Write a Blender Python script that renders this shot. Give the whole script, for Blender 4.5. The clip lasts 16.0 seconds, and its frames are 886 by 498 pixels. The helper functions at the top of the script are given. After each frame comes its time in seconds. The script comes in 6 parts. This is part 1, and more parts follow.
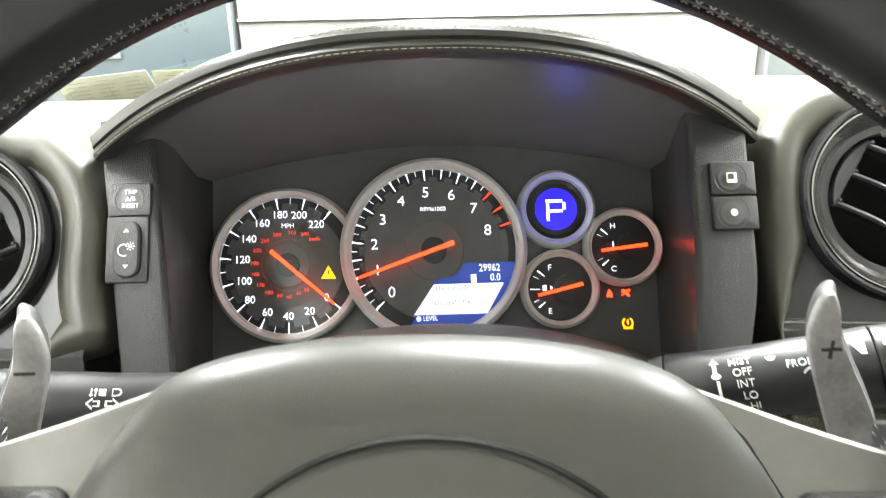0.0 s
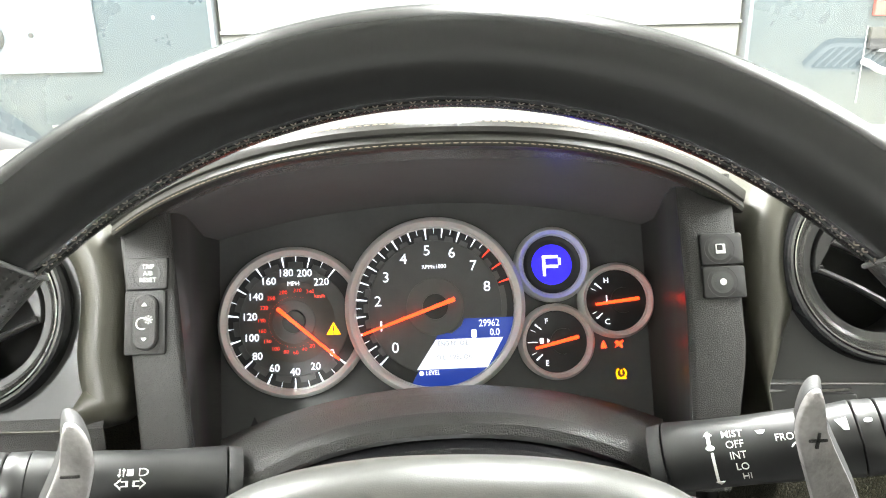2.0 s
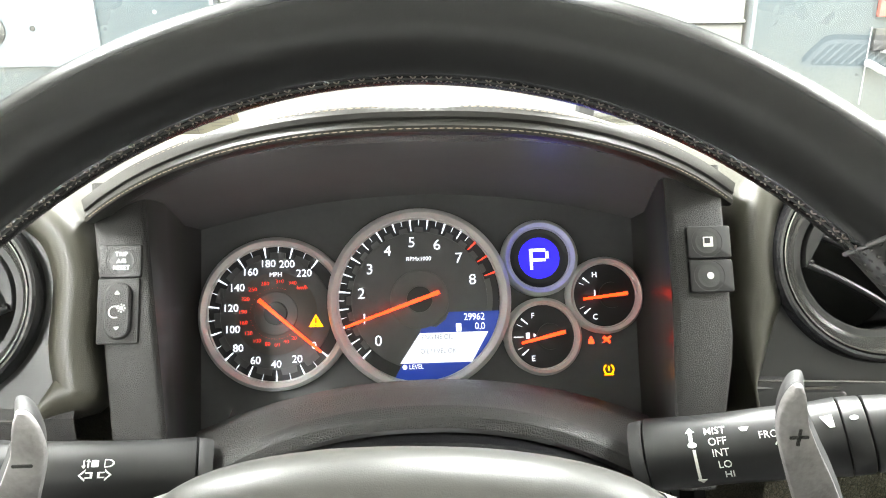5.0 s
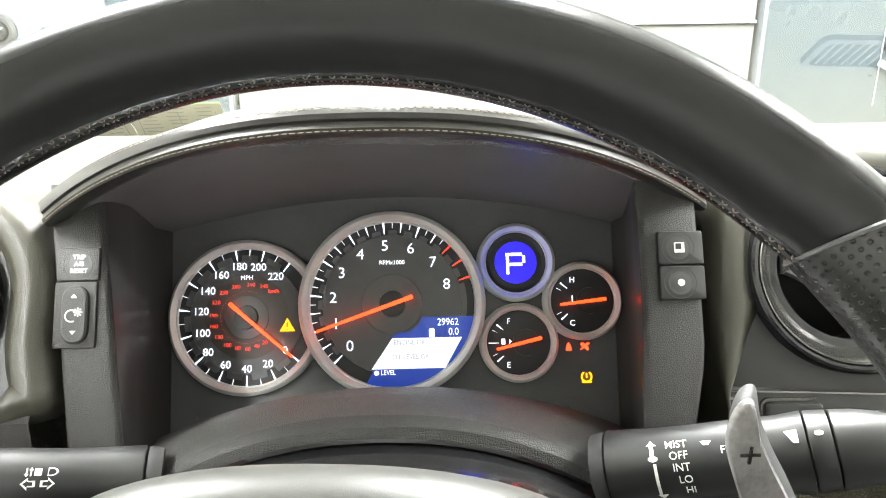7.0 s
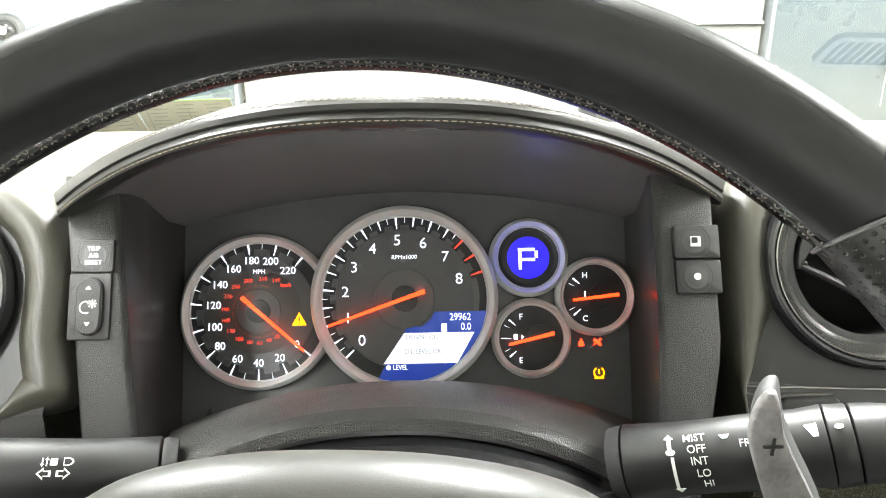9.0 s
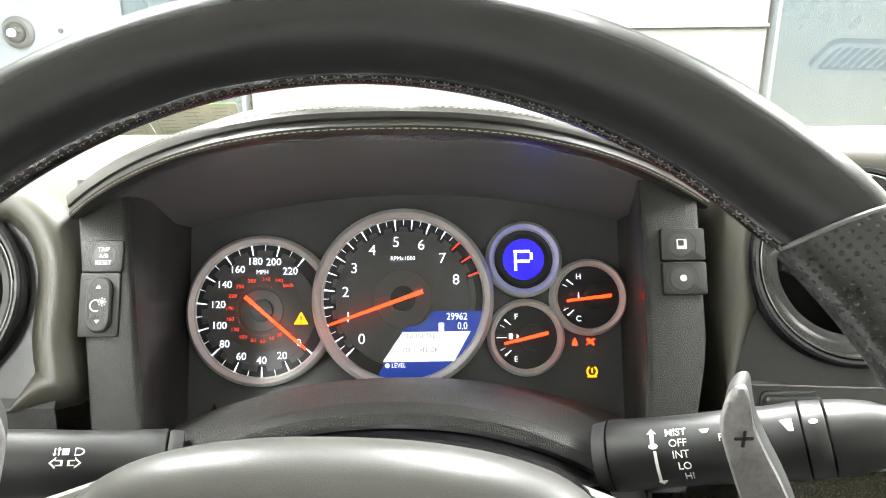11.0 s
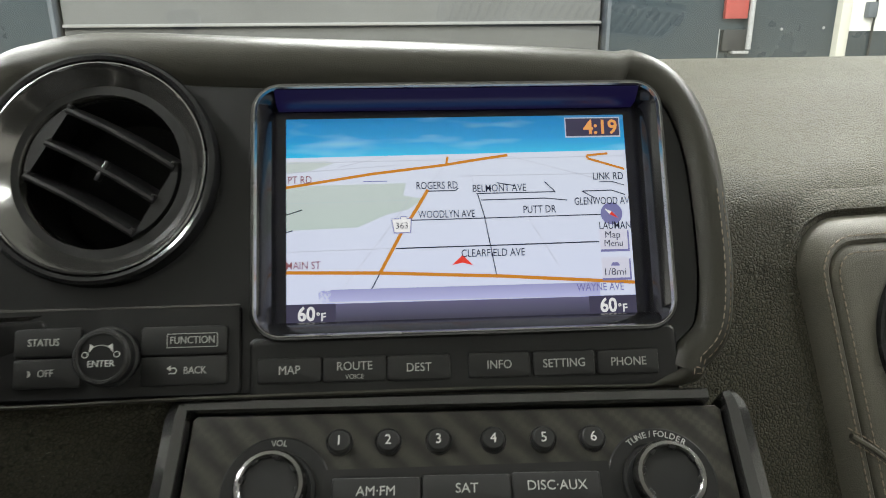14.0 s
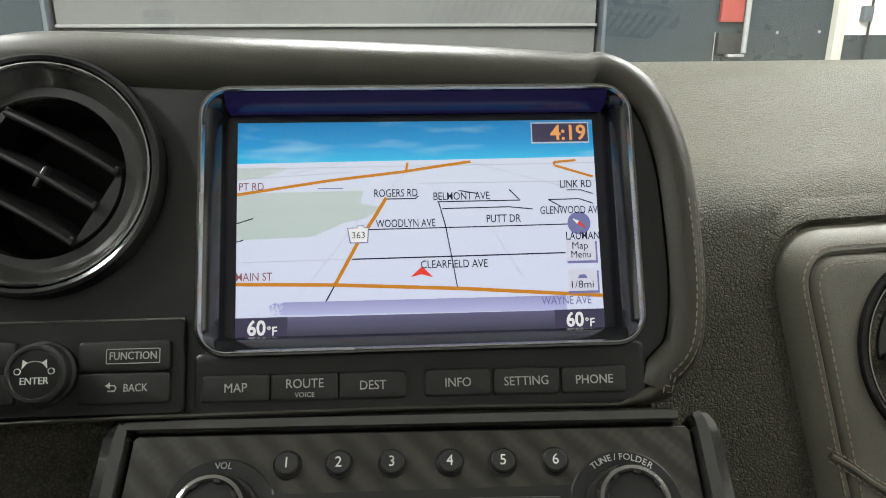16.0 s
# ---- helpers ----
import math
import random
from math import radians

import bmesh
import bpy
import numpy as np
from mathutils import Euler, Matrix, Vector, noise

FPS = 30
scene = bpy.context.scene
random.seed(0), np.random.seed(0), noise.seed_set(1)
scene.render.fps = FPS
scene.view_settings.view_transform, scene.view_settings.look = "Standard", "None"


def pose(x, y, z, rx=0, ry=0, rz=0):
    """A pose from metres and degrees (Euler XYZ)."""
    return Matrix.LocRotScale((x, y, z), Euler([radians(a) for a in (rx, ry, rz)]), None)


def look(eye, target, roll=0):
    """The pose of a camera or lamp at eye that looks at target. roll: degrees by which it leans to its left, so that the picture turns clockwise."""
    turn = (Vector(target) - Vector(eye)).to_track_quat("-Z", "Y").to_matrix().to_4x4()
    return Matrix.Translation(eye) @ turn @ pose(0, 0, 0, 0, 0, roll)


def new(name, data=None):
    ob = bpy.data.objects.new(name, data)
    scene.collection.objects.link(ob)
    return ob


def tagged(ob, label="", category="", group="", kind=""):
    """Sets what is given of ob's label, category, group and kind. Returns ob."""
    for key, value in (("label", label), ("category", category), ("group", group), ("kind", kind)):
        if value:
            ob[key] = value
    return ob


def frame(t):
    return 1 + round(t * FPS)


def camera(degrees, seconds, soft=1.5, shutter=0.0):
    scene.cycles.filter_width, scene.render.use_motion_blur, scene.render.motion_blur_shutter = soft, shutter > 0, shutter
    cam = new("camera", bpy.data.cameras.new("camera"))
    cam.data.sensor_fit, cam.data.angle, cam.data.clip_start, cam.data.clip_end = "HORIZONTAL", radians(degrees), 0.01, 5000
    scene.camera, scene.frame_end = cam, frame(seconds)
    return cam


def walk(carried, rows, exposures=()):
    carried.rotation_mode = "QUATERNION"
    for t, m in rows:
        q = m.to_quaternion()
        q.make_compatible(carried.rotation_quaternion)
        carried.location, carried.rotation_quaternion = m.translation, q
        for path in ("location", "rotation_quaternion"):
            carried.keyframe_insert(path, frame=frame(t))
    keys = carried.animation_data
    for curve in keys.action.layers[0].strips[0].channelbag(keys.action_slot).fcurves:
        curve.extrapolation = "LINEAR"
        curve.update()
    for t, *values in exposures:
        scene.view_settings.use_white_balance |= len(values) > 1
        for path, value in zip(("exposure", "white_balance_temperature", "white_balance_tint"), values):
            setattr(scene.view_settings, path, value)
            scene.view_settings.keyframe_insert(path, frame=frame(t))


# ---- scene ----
cam = camera(64.6, 16.0, soft=1.0, shutter=0.3)
PATH = [
    (0, (0.003, 0.024, 1.115), (0.033, 1.913, 0.458), -1.3),
    (0.5, (-0.004, 0.052, 1.132), (0.009, 1.94, 0.471), -1.3),
    (1, (-0.01, 0.008, 1.151), (0.012, 1.899, 0.5), -1.4),
    (1.5, (-0.024, 0.013, 1.153), (0.032, 1.905, 0.508), -1.4),
    (2, (-0.008, 0.019, 1.152), (0.072, 1.911, 0.508), -1.3),
    (2.5, (-0.007, 0.021, 1.149), (0.095, 1.911, 0.503), -0.9),
    (3, (-0.008, 0.018, 1.148), (0.098, 1.908, 0.501), -0.8),
    (3.5, (-0.007, 0.022, 1.144), (0.1, 1.912, 0.498), -0.7),
    (4, (-0.002, 0.018, 1.147), (0.096, 1.908, 0.499), -0.7),
    (6.5, (0.017, 0.038, 1.142), (0.064, 1.93, 0.495), -0.8),
    (7, (0.027, 0.033, 1.144), (0.068, 1.926, 0.498), -0.8),
    (7.5, (0.023, 0.032, 1.145), (0.06, 1.924, 0.499), -0.8),
    (8, (0.021, 0.03, 1.143), (0.056, 1.923, 0.497), -0.8),
    (8.5, (0.023, 0.032, 1.14), (0.054, 1.926, 0.497), -0.7),
    (9, (0.022, 0.033, 1.14), (0.05, 1.926, 0.497), -0.7),
    (11.5, (0.032, 0.008, 1.146), (0.035, 1.904, 0.509), -0.8),
    (12, (0.074, -0.013, 1.147), (0.068, 1.883, 0.512), -1.0),
    (12.2, (0.1, -0.02, 1.14), (0.092, 1.877, 0.507), -1.1),
    (12.5, (0.163, -0.032, 1.13), (0.153, 1.869, 0.507), -1.4),
    (12.8, (0.221, -0.039, 1.125), (0.301, 1.86, 0.502), -1.0),
    (13, (0.26, -0.04, 1.12), (0.378, 1.856, 0.495), -1.0),
    (13.2, (0.29, -0.031, 1.112), (0.507, 1.853, 0.477), -0.8),
    (13.5, (0.314, -0.011, 1.092), (0.569, 1.871, 0.466), -0.6),
    (14, (0.344, 0.032, 1.081), (0.623, 1.912, 0.459), -0.4),
    (14.5, (0.354, 0.047, 1.08), (0.642, 1.927, 0.461), -0.3),
    (15, (0.36, 0.051, 1.083), (0.652, 1.929, 0.462), -0.1),
    (15.5, (0.367, 0.047, 1.083), (0.657, 1.927, 0.464), -0.1),
    (16, (0.363, 0.045, 1.08), (0.65, 1.925, 0.463), -0.1),
]
EXPOSURES = [(0, 1.15), (0.5, 1.15), (1.5, 1.25), (3.5, 1.18), (7, 1.14), (11.5, 1.05), (12.4, 0.5), (12.7, 0.15), (13.0, -0.45), (13.4, -1.1), (14, -1.0), (16, -0.95)]
walk(cam, [(t, look(eye, target, roll)) for t, eye, target, roll in PATH], exposures=EXPOSURES)

# ---- world: a closed, lit garage; only a trace of grey beyond it ----
world = bpy.data.worlds.new("world")
scene.world = world
world.use_nodes = True
world.node_tree.nodes["Background"].inputs[0].default_value = (0.8, 0.9, 1.0, 1)
world.node_tree.nodes["Background"].inputs[1].default_value = 0.05


LAMP_WATTS = 330


def area_light(name, x, y, z, sx, sy, power, color=(0.98, 1.0, 0.97), rx=0, ry=0):
    d = bpy.data.lights.new(name, "AREA")
    d.shape, d.size, d.size_y, d.energy, d.color = "RECTANGLE", sx, sy, power, color
    ob = new(name, d)
    ob.matrix_basis = pose(x, y, z, rx, ry)
    return ob


# ---- materials ----
def material(name, color, rough=0.5, metal=0.0, grain=0.0, grain_size=0.001, mottle=0.15, mottle_size=0.03, emit=None, power=0.0,
             coat=0.0, cells=0.0, cell_size=0.0012, spec=0.5, rough_var=0.08, crease_shade=0.0):
    m = bpy.data.materials.new(name)
    m.use_nodes = True
    nt = m.node_tree
    b = nt.nodes["Principled BSDF"]
    b.inputs["Roughness"].default_value = rough
    b.inputs["Metallic"].default_value = metal
    b.inputs["Specular IOR Level"].default_value = spec
    b.inputs["Coat Weight"].default_value = coat
    b.inputs["Base Color"].default_value = (*color, 1)
    if emit:
        b.inputs["Emission Color"].default_value = (*emit, 1)
        b.inputs["Emission Strength"].default_value = power
        return m
    co = nt.nodes.new("ShaderNodeTexCoord")
    if mottle:
        n1 = nt.nodes.new("ShaderNodeTexNoise")
        n1.inputs["Scale"].default_value, n1.inputs["Detail"].default_value = 1 / mottle_size, 6
        n2 = nt.nodes.new("ShaderNodeTexNoise")
        n2.inputs["Scale"].default_value, n2.inputs["Detail"].default_value = 9 / mottle_size, 3
        add = nt.nodes.new("ShaderNodeMath")
        add.operation = "MULTIPLY_ADD"
        add.inputs[1].default_value = 0.35
        for n in (n1, n2):
            nt.links.new(co.outputs["Object"], n.inputs["Vector"])
        nt.links.new(n2.outputs["Fac"], add.inputs[0])
        nt.links.new(n1.outputs["Fac"], add.inputs[2])
        ramp = nt.nodes.new("ShaderNodeMapRange")
        ramp.inputs["From Min"].default_value, ramp.inputs["From Max"].default_value = 0.4, 0.95
        ramp.inputs["To Min"].default_value, ramp.inputs["To Max"].default_value = 1 - mottle, 1 + mottle
        nt.links.new(add.outputs[0], ramp.inputs["Value"])
        mul = nt.nodes.new("ShaderNodeVectorMath")
        mul.operation = "SCALE"
        mul.inputs[0].default_value = color
        nt.links.new(ramp.outputs[0], mul.inputs["Scale"])
        nt.links.new(mul.outputs[0], b.inputs["Base Color"])
        rr = nt.nodes.new("ShaderNodeMapRange")
        rr.inputs["From Min"].default_value, rr.inputs["From Max"].default_value = 0.4, 0.95
        rr.inputs["To Min"].default_value, rr.inputs["To Max"].default_value = max(0.02, rough - rough_var), min(1, rough + rough_var)
        nt.links.new(add.outputs[0], rr.inputs["Value"])
        nt.links.new(rr.outputs[0], b.inputs["Roughness"])
    last = None
    if cells:
        v = nt.nodes.new("ShaderNodeTexVoronoi")
        v.feature = "DISTANCE_TO_EDGE"
        v.inputs["Scale"].default_value = 1 / cell_size
        nz = nt.nodes.new("ShaderNodeTexNoise")
        nz.inputs["Scale"].default_value = 0.6 / cell_size
        mixv = nt.nodes.new("ShaderNodeVectorMath")
        mixv.operation = "MULTIPLY_ADD"
        mixv.inputs[1].default_value = (cell_size * 0.8,) * 3
        nt.links.new(co.outputs["Object"], nz.inputs["Vector"])
        nt.links.new(nz.outputs["Color"], mixv.inputs[0])
        nt.links.new(co.outputs["Object"], mixv.inputs[2])
        nt.links.new(mixv.outputs[0], v.inputs["Vector"])
        cl = nt.nodes.new("ShaderNodeMapRange")
        cl.inputs["From Max"].default_value = 0.2
        nt.links.new(v.outputs["Distance"], cl.inputs["Value"])
        bump = nt.nodes.new("ShaderNodeBump")
        bump.inputs["Strength"].default_value, bump.inputs["Distance"].default_value = min(1, cells), cell_size * 0.42 * max(1, cells)
        # shade in the creases between grain cells, multiplied into the base colour
        if crease_shade:
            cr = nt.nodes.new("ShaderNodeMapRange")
            cr.inputs["To Min"].default_value, cr.inputs["To Max"].default_value = 1 - crease_shade, 1.0
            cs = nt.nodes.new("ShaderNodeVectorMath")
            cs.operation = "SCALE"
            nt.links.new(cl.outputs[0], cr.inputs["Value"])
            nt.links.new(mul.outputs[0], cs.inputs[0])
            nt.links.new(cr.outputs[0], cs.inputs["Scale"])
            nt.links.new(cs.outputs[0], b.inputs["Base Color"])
        nt.links.new(cl.outputs[0], bump.inputs["Height"])
        last = bump
    if grain:
        n3 = nt.nodes.new("ShaderNodeTexNoise")
        n3.inputs["Scale"].default_value, n3.inputs["Detail"].default_value = 1 / grain_size, 3
        nt.links.new(co.outputs["Object"], n3.inputs["Vector"])
        bump = nt.nodes.new("ShaderNodeBump")
        bump.inputs["Strength"].default_value, bump.inputs["Distance"].default_value = grain, grain_size * 0.4
        nt.links.new(n3.outputs["Fac"], bump.inputs["Height"])
        if last:
            nt.links.new(last.outputs[0], bump.inputs["Normal"])
        last = bump
    if last:
        nt.links.new(last.outputs[0], b.inputs["Normal"])
    return m


def carbon():
    """Matt twill weave in the local x, y plane."""
    m = material("carbon_twill", (0.04, 0.038, 0.03), 0.42, mottle=0)
    nt = m.node_tree
    b = nt.nodes["Principled BSDF"]
    co = nt.nodes.new("ShaderNodeTexCoord")
    w = nt.nodes.new("ShaderNodeTexWave")
    w.wave_type, w.bands_direction = "BANDS", "DIAGONAL"
    w.inputs["Scale"].default_value, w.inputs["Distortion"].default_value = 42, 1.2
    w.inputs["Detail"].default_value, w.inputs["Detail Scale"].default_value = 1, 3
    ck = nt.nodes.new("ShaderNodeTexChecker")
    ck.inputs["Scale"].default_value = 420
    ck.inputs["Color1"].default_value, ck.inputs["Color2"].default_value = (0.8, 0.8, 0.8, 1), (1.2, 1.2, 1.2, 1)
    ramp = nt.nodes.new("ShaderNodeMapRange")
    ramp.inputs["To Min"].default_value, ramp.inputs["To Max"].default_value = 0.5, 1.5
    sc = nt.nodes.new("ShaderNodeVectorMath")
    sc.operation = "SCALE"
    sc.inputs[0].default_value = (0.030, 0.028, 0.022)
    mu = nt.nodes.new("ShaderNodeVectorMath")
    mu.operation = "MULTIPLY"
    nt.links.new(co.outputs["Object"], w.inputs["Vector"])
    nt.links.new(co.outputs["Object"], ck.inputs["Vector"])
    nt.links.new(w.outputs["Fac"], ramp.inputs["Value"])
    nt.links.new(ramp.outputs[0], sc.inputs["Scale"])
    nt.links.new(sc.outputs[0], mu.inputs[0])
    nt.links.new(ck.outputs["Color"], mu.inputs[1])
    nt.links.new(mu.outputs[0], b.inputs["Base Color"])
    r2 = nt.nodes.new("ShaderNodeMapRange")
    r2.inputs["To Min"].default_value, r2.inputs["To Max"].default_value = 0.34, 0.5
    nt.links.new(w.outputs["Fac"], r2.inputs["Value"])
    nt.links.new(r2.outputs[0], b.inputs["Roughness"])
    return m


def brushed(name, color, rough, size=(400, 400, 4)):
    m = material(name, color, rough, 1.0, mottle=0)
    nt = m.node_tree
    b = nt.nodes["Principled BSDF"]
    co = nt.nodes.new("ShaderNodeTexCoord")
    mp = nt.nodes.new("ShaderNodeMapping")
    mp.inputs["Scale"].default_value = size
    n = nt.nodes.new("ShaderNodeTexNoise")
    n.inputs["Scale"].default_value, n.inputs["Detail"].default_value = 1.0, 3
    r = nt.nodes.new("ShaderNodeMapRange")
    r.inputs["To Min"].default_value, r.inputs["To Max"].default_value = rough - 0.1, rough + 0.15
    nt.links.new(co.outputs["Object"], mp.inputs["Vector"])
    nt.links.new(mp.outputs[0], n.inputs["Vector"])
    nt.links.new(n.outputs["Fac"], r.inputs["Value"])
    nt.links.new(r.outputs[0], b.inputs["Roughness"])
    return m


LEATHER = material("black_leather", (0.042, 0.04, 0.03), 0.38, cells=0.16, cell_size=0.001, crease_shade=0.15, mottle=0.06, rough_var=0.03)
LEATHER_RIM = material("rim_leather", (0.012, 0.012, 0.0125), 0.26, mottle=0.04, mottle_size=0.03, rough_var=0.01, spec=0.3)
PAD = material("airbag_vinyl", (0.042, 0.041, 0.037), 0.4, cells=0.06, cell_size=0.0008, mottle=0.06, crease_shade=0.05, rough_var=0.03)
LEATHER_GRAIN = material("coarse_grained_vinyl", (0.092, 0.087, 0.063), 0.5, spec=0.18, cells=0.8, cell_size=0.0019, grain=0.1, grain_size=0.0006, crease_shade=0.55, mottle=0.06, rough_var=0.03)
COWL = material("fine_grained_vinyl", (0.036, 0.035, 0.033), 0.38, spec=0.4, cells=0.9, cell_size=0.0012, mottle=0.08, crease_shade=0.5, rough_var=0.03)
LEATHER_GREY = material("padded_leather", (0.13, 0.122, 0.096), 0.36, cells=0.3, cell_size=0.0011, crease_shade=0.15, mottle=0.1, rough_var=0.04)
PLASTIC = material("black_plastic", (0.03, 0.03, 0.03), 0.5, grain=0.25, grain_size=0.0006)
PLASTIC_GREY = material("charcoal_plastic", (0.027, 0.026, 0.025), 0.5, cells=0.5, cell_size=0.0009, crease_shade=0.3, mottle=0.1, spec=0.4)
PLASTIC_DARK = material("matt_black_plastic", (0.095, 0.095, 0.097), 0.42, grain=0.2, grain_size=0.0008)
# lit copy of the shroud plastic: the top's brightness is in the colour
BOWL_LIT = material("satin_black_plastic_lit", (0.19, 0.184, 0.188), 0.22, mottle=0.03, mottle_size=0.02, rough_var=0.0)
PLASTIC_FINE = material("fine_black_plastic", (0.011, 0.011, 0.011), 0.4, mottle_size=0.01)
GLOSS = material("gloss_black_plastic", (0.012, 0.012, 0.013), 0.13, mottle_size=0.02, rough_var=0.04)
COVER = material("piano_black_cover", (0.01, 0.01, 0.011), 0.2, mottle_size=0.02, rough_var=0.03, spec=1.0, coat=0.6)
VISOR = material("visor_leather", (0.026, 0.025, 0.022), 0.38, cells=0.1, cell_size=0.0009, mottle=0.06, crease_shade=0.1, rough_var=0.03, spec=0.5)
RUBBER = material("black_rubber", (0.02, 0.02, 0.02), 0.7, grain=0.3)
# near-black for vent ducts, and for shade put into gaps and recesses
HOLLOW = material("duct_black_and_gap_shade", (0.003, 0.003, 0.003), 0.8, mottle=0)
RING = brushed("brushed_aluminium", (0.74, 0.74, 0.73), 0.34)
RING.node_tree.nodes["Principled BSDF"].inputs["Metallic"].default_value = 0.25
CHROME = brushed("smoked_chrome", (0.2, 0.195, 0.19), 0.2, (30, 30, 200))
SATIN = brushed("dark_satin_chrome", (0.36, 0.355, 0.345), 0.22, (30, 30, 200))
BRIGHT = brushed("bright_chrome", (0.45, 0.445, 0.43), 0.22, (30, 30, 200))
SMOKED = material("smoked_gloss_trim", (0.022, 0.0215, 0.021), 0.15, 0.0, mottle=0.1, mottle_size=0.02, rough_var=0.03, spec=1.0, coat=0.6)
VENT_CONE = material("vent_cone_gloss", (0.14, 0.137, 0.13), 0.17, 0.8, mottle=0.1, mottle_size=0.02, rough_var=0.04)
THREAD_DARK = material("dark_thread", (0.14, 0.115, 0.1), 0.8, mottle_size=0.004)
SILVER = material("satin_silver_paint", (0.17, 0.165, 0.155), 0.4, 0.4, grain=0.15, grain_size=0.0008)
WORN = material("worn_magnesium", (0.26, 0.25, 0.25), 0.4, 0.25, grain=0.4, grain_size=0.004, mottle=0.45, mottle_size=0.02)
CARBON = carbon()
THREAD = material("grey_thread", (0.3, 0.25, 0.19), 0.8, mottle_size=0.004)
PRINT = material("white_print", (0.75, 0.75, 0.72), 0.6, mottle_size=0.003)
PRINT_GREY = material("grey_print", (0.5, 0.5, 0.47), 0.6, mottle_size=0.003)
# shaded copy of the same shroud plastic, darkened for its side walls
BOWL_SHADED = material("satin_black_plastic_shaded", (0.045, 0.044, 0.044), 0.28, mottle=0.03, mottle_size=0.02, rough_var=0.0)
FACE = material("dial_face", (0.085, 0.085, 0.088), 0.45, mottle=0.1, mottle_size=0.01)
FACE_DARK = material("dial_outer_band", (0.012, 0.012, 0.014), 0.45, mottle=0.1, mottle_size=0.01)
FACE_GREY = material("dial_disc", (0.1, 0.097, 0.097), 0.45, mottle=0.1, mottle_size=0.01)
LIT_WHITE = material("lit_white", (0.5, 0.5, 0.5), emit=(0.86, 0.9, 1.0), power=1.0)
LIT_RED = material("lit_red", (0.5, 0.02, 0.01), emit=(1.0, 0.05, 0.02), power=1.05)
NEEDLE = material("lit_needle", (0.8, 0.05, 0.02), emit=(1.0, 0.036, 0.004), power=2.7)
AMBER = material("lit_amber", (0.8, 0.3, 0.0), emit=(1.0, 0.3, 0.0), power=2.2)
WARN_RED = material("lit_warning_red", (0.8, 0.05, 0.0), emit=(1.0, 0.03, 0.006), power=3.5)
LCD_BLUE = material("lcd_blue", (0.02, 0.03, 0.2), 0.3, emit=(0.004, 0.03, 0.22), power=0.55)
LCD_WHITE = material("lcd_white", (0.3, 0.3, 0.3), 0.3, emit=(0.86, 0.92, 1.0), power=0.62)
LCD_GREY = material("lcd_grey", (0.1, 0.1, 0.1), 0.3, emit=(0.3, 0.36, 0.42), power=0.3)
P_BLUE = material("display_blue", (0.02, 0.01, 0.4), 0.3, emit=(0.008, 0.003, 0.8), power=1.2)


# ---- building helpers ----
def mesh(bm, name, mat, smooth=True):
    bmesh.ops.recalc_face_normals(bm, faces=bm.faces)
    me = bpy.data.meshes.new(name)
    bm.to_mesh(me)
    bm.free()
    if smooth:
        me.polygons.foreach_set("use_smooth", [True] * len(me.polygons))
        me.set_sharp_from_angle(angle=radians(38))
    me.materials.append(mat)
    return me


def part(name, bm, mat, parent, label="", m=None, kind=""):
    ob = new(name, mesh(bm, name, mat))
    ob.parent = parent
    if m is not None:
        ob.matrix_basis = m
    return tagged(ob, label, kind=kind)


def thing(name, label, category, m=None, group="", kind=""):
    ob = new(name)
    ob.empty_display_size = 0.02
    if m is not None:
        ob.matrix_basis = m
    return tagged(ob, label, category, group, kind)


def single(name, bm, mat, label, category, m=None, group="", kind=""):
    ob = new(name, mesh(bm, name, mat))
    if m is not None:
        ob.matrix_basis = m
    return tagged(ob, label, category, group, kind)


def plane_frame(x, y, z, yaw, back):
    """Local x right, y up along the panel, z out of it towards the driver."""
    return pose(x, y, z, 90 - back, 0, yaw)


def loft(rings, closed=True, caps=False, bm=None):
    bm = bm or bmesh.new()
    rows = [[bm.verts.new(p) for p in r] for r in rings]
    n = len(rows[0])
    for a, b in zip(rows, rows[1:]):
        for i in range(n if closed else n - 1):
            j = (i + 1) % n
            bm.faces.new((a[i], a[j], b[j], b[i]))
    if caps:
        for r in (rows[0], rows[-1]):
            bm.faces.new(r)
    return bm


def rrect(w, h, r, n=5, cx=0.0, cy=0.0):
    pts = []
    r = min(r, w / 2 - 1e-5, h / 2 - 1e-5)
    for k, (sx, sy) in enumerate(((1, 1), (-1, 1), (-1, -1), (1, -1))):
        for i in range(n + 1):
            a = math.pi / 2 * (k + i / n)
            pts.append((cx + sx * (w / 2 - r) + r * math.cos(a), cy + sy * (h / 2 - r) + r * math.sin(a)))
    return pts


def lift(poly, z):
    return [Vector((x, y, z)) for x, y in poly]


def key_cap(w, h, d, r=0.001, bevel=0.0008, cx=0.0, cy=0.0, z0=0.0, n=4):
    """A button: rounded rectangle with softened front edge, d proud."""
    return loft([lift(rrect(w, h, r, n, cx, cy), z0), lift(rrect(w, h, r, n, cx, cy), z0 + d - bevel),
                 lift(rrect(w - 0.7 * bevel, h - 0.7 * bevel, r, n, cx, cy), z0 + d - 0.3 * bevel),
                 lift(rrect(w - 2 * bevel, h - 2 * bevel, r, n, cx, cy), z0 + d)], caps=True)


def lathe(profile, seg=64, caps=False, cx=0.0, cy=0.0, a0=0.0, a1=2 * math.pi):
    full = abs(a1 - a0 - 2 * math.pi) < 1e-6
    angs = [a0 + (a1 - a0) * i / (seg if full else seg - 1) for i in range(seg)]
    return loft([[Vector((cx + r * math.cos(a), cy + r * math.sin(a), z)) for a in angs] for r, z in profile], full, caps)


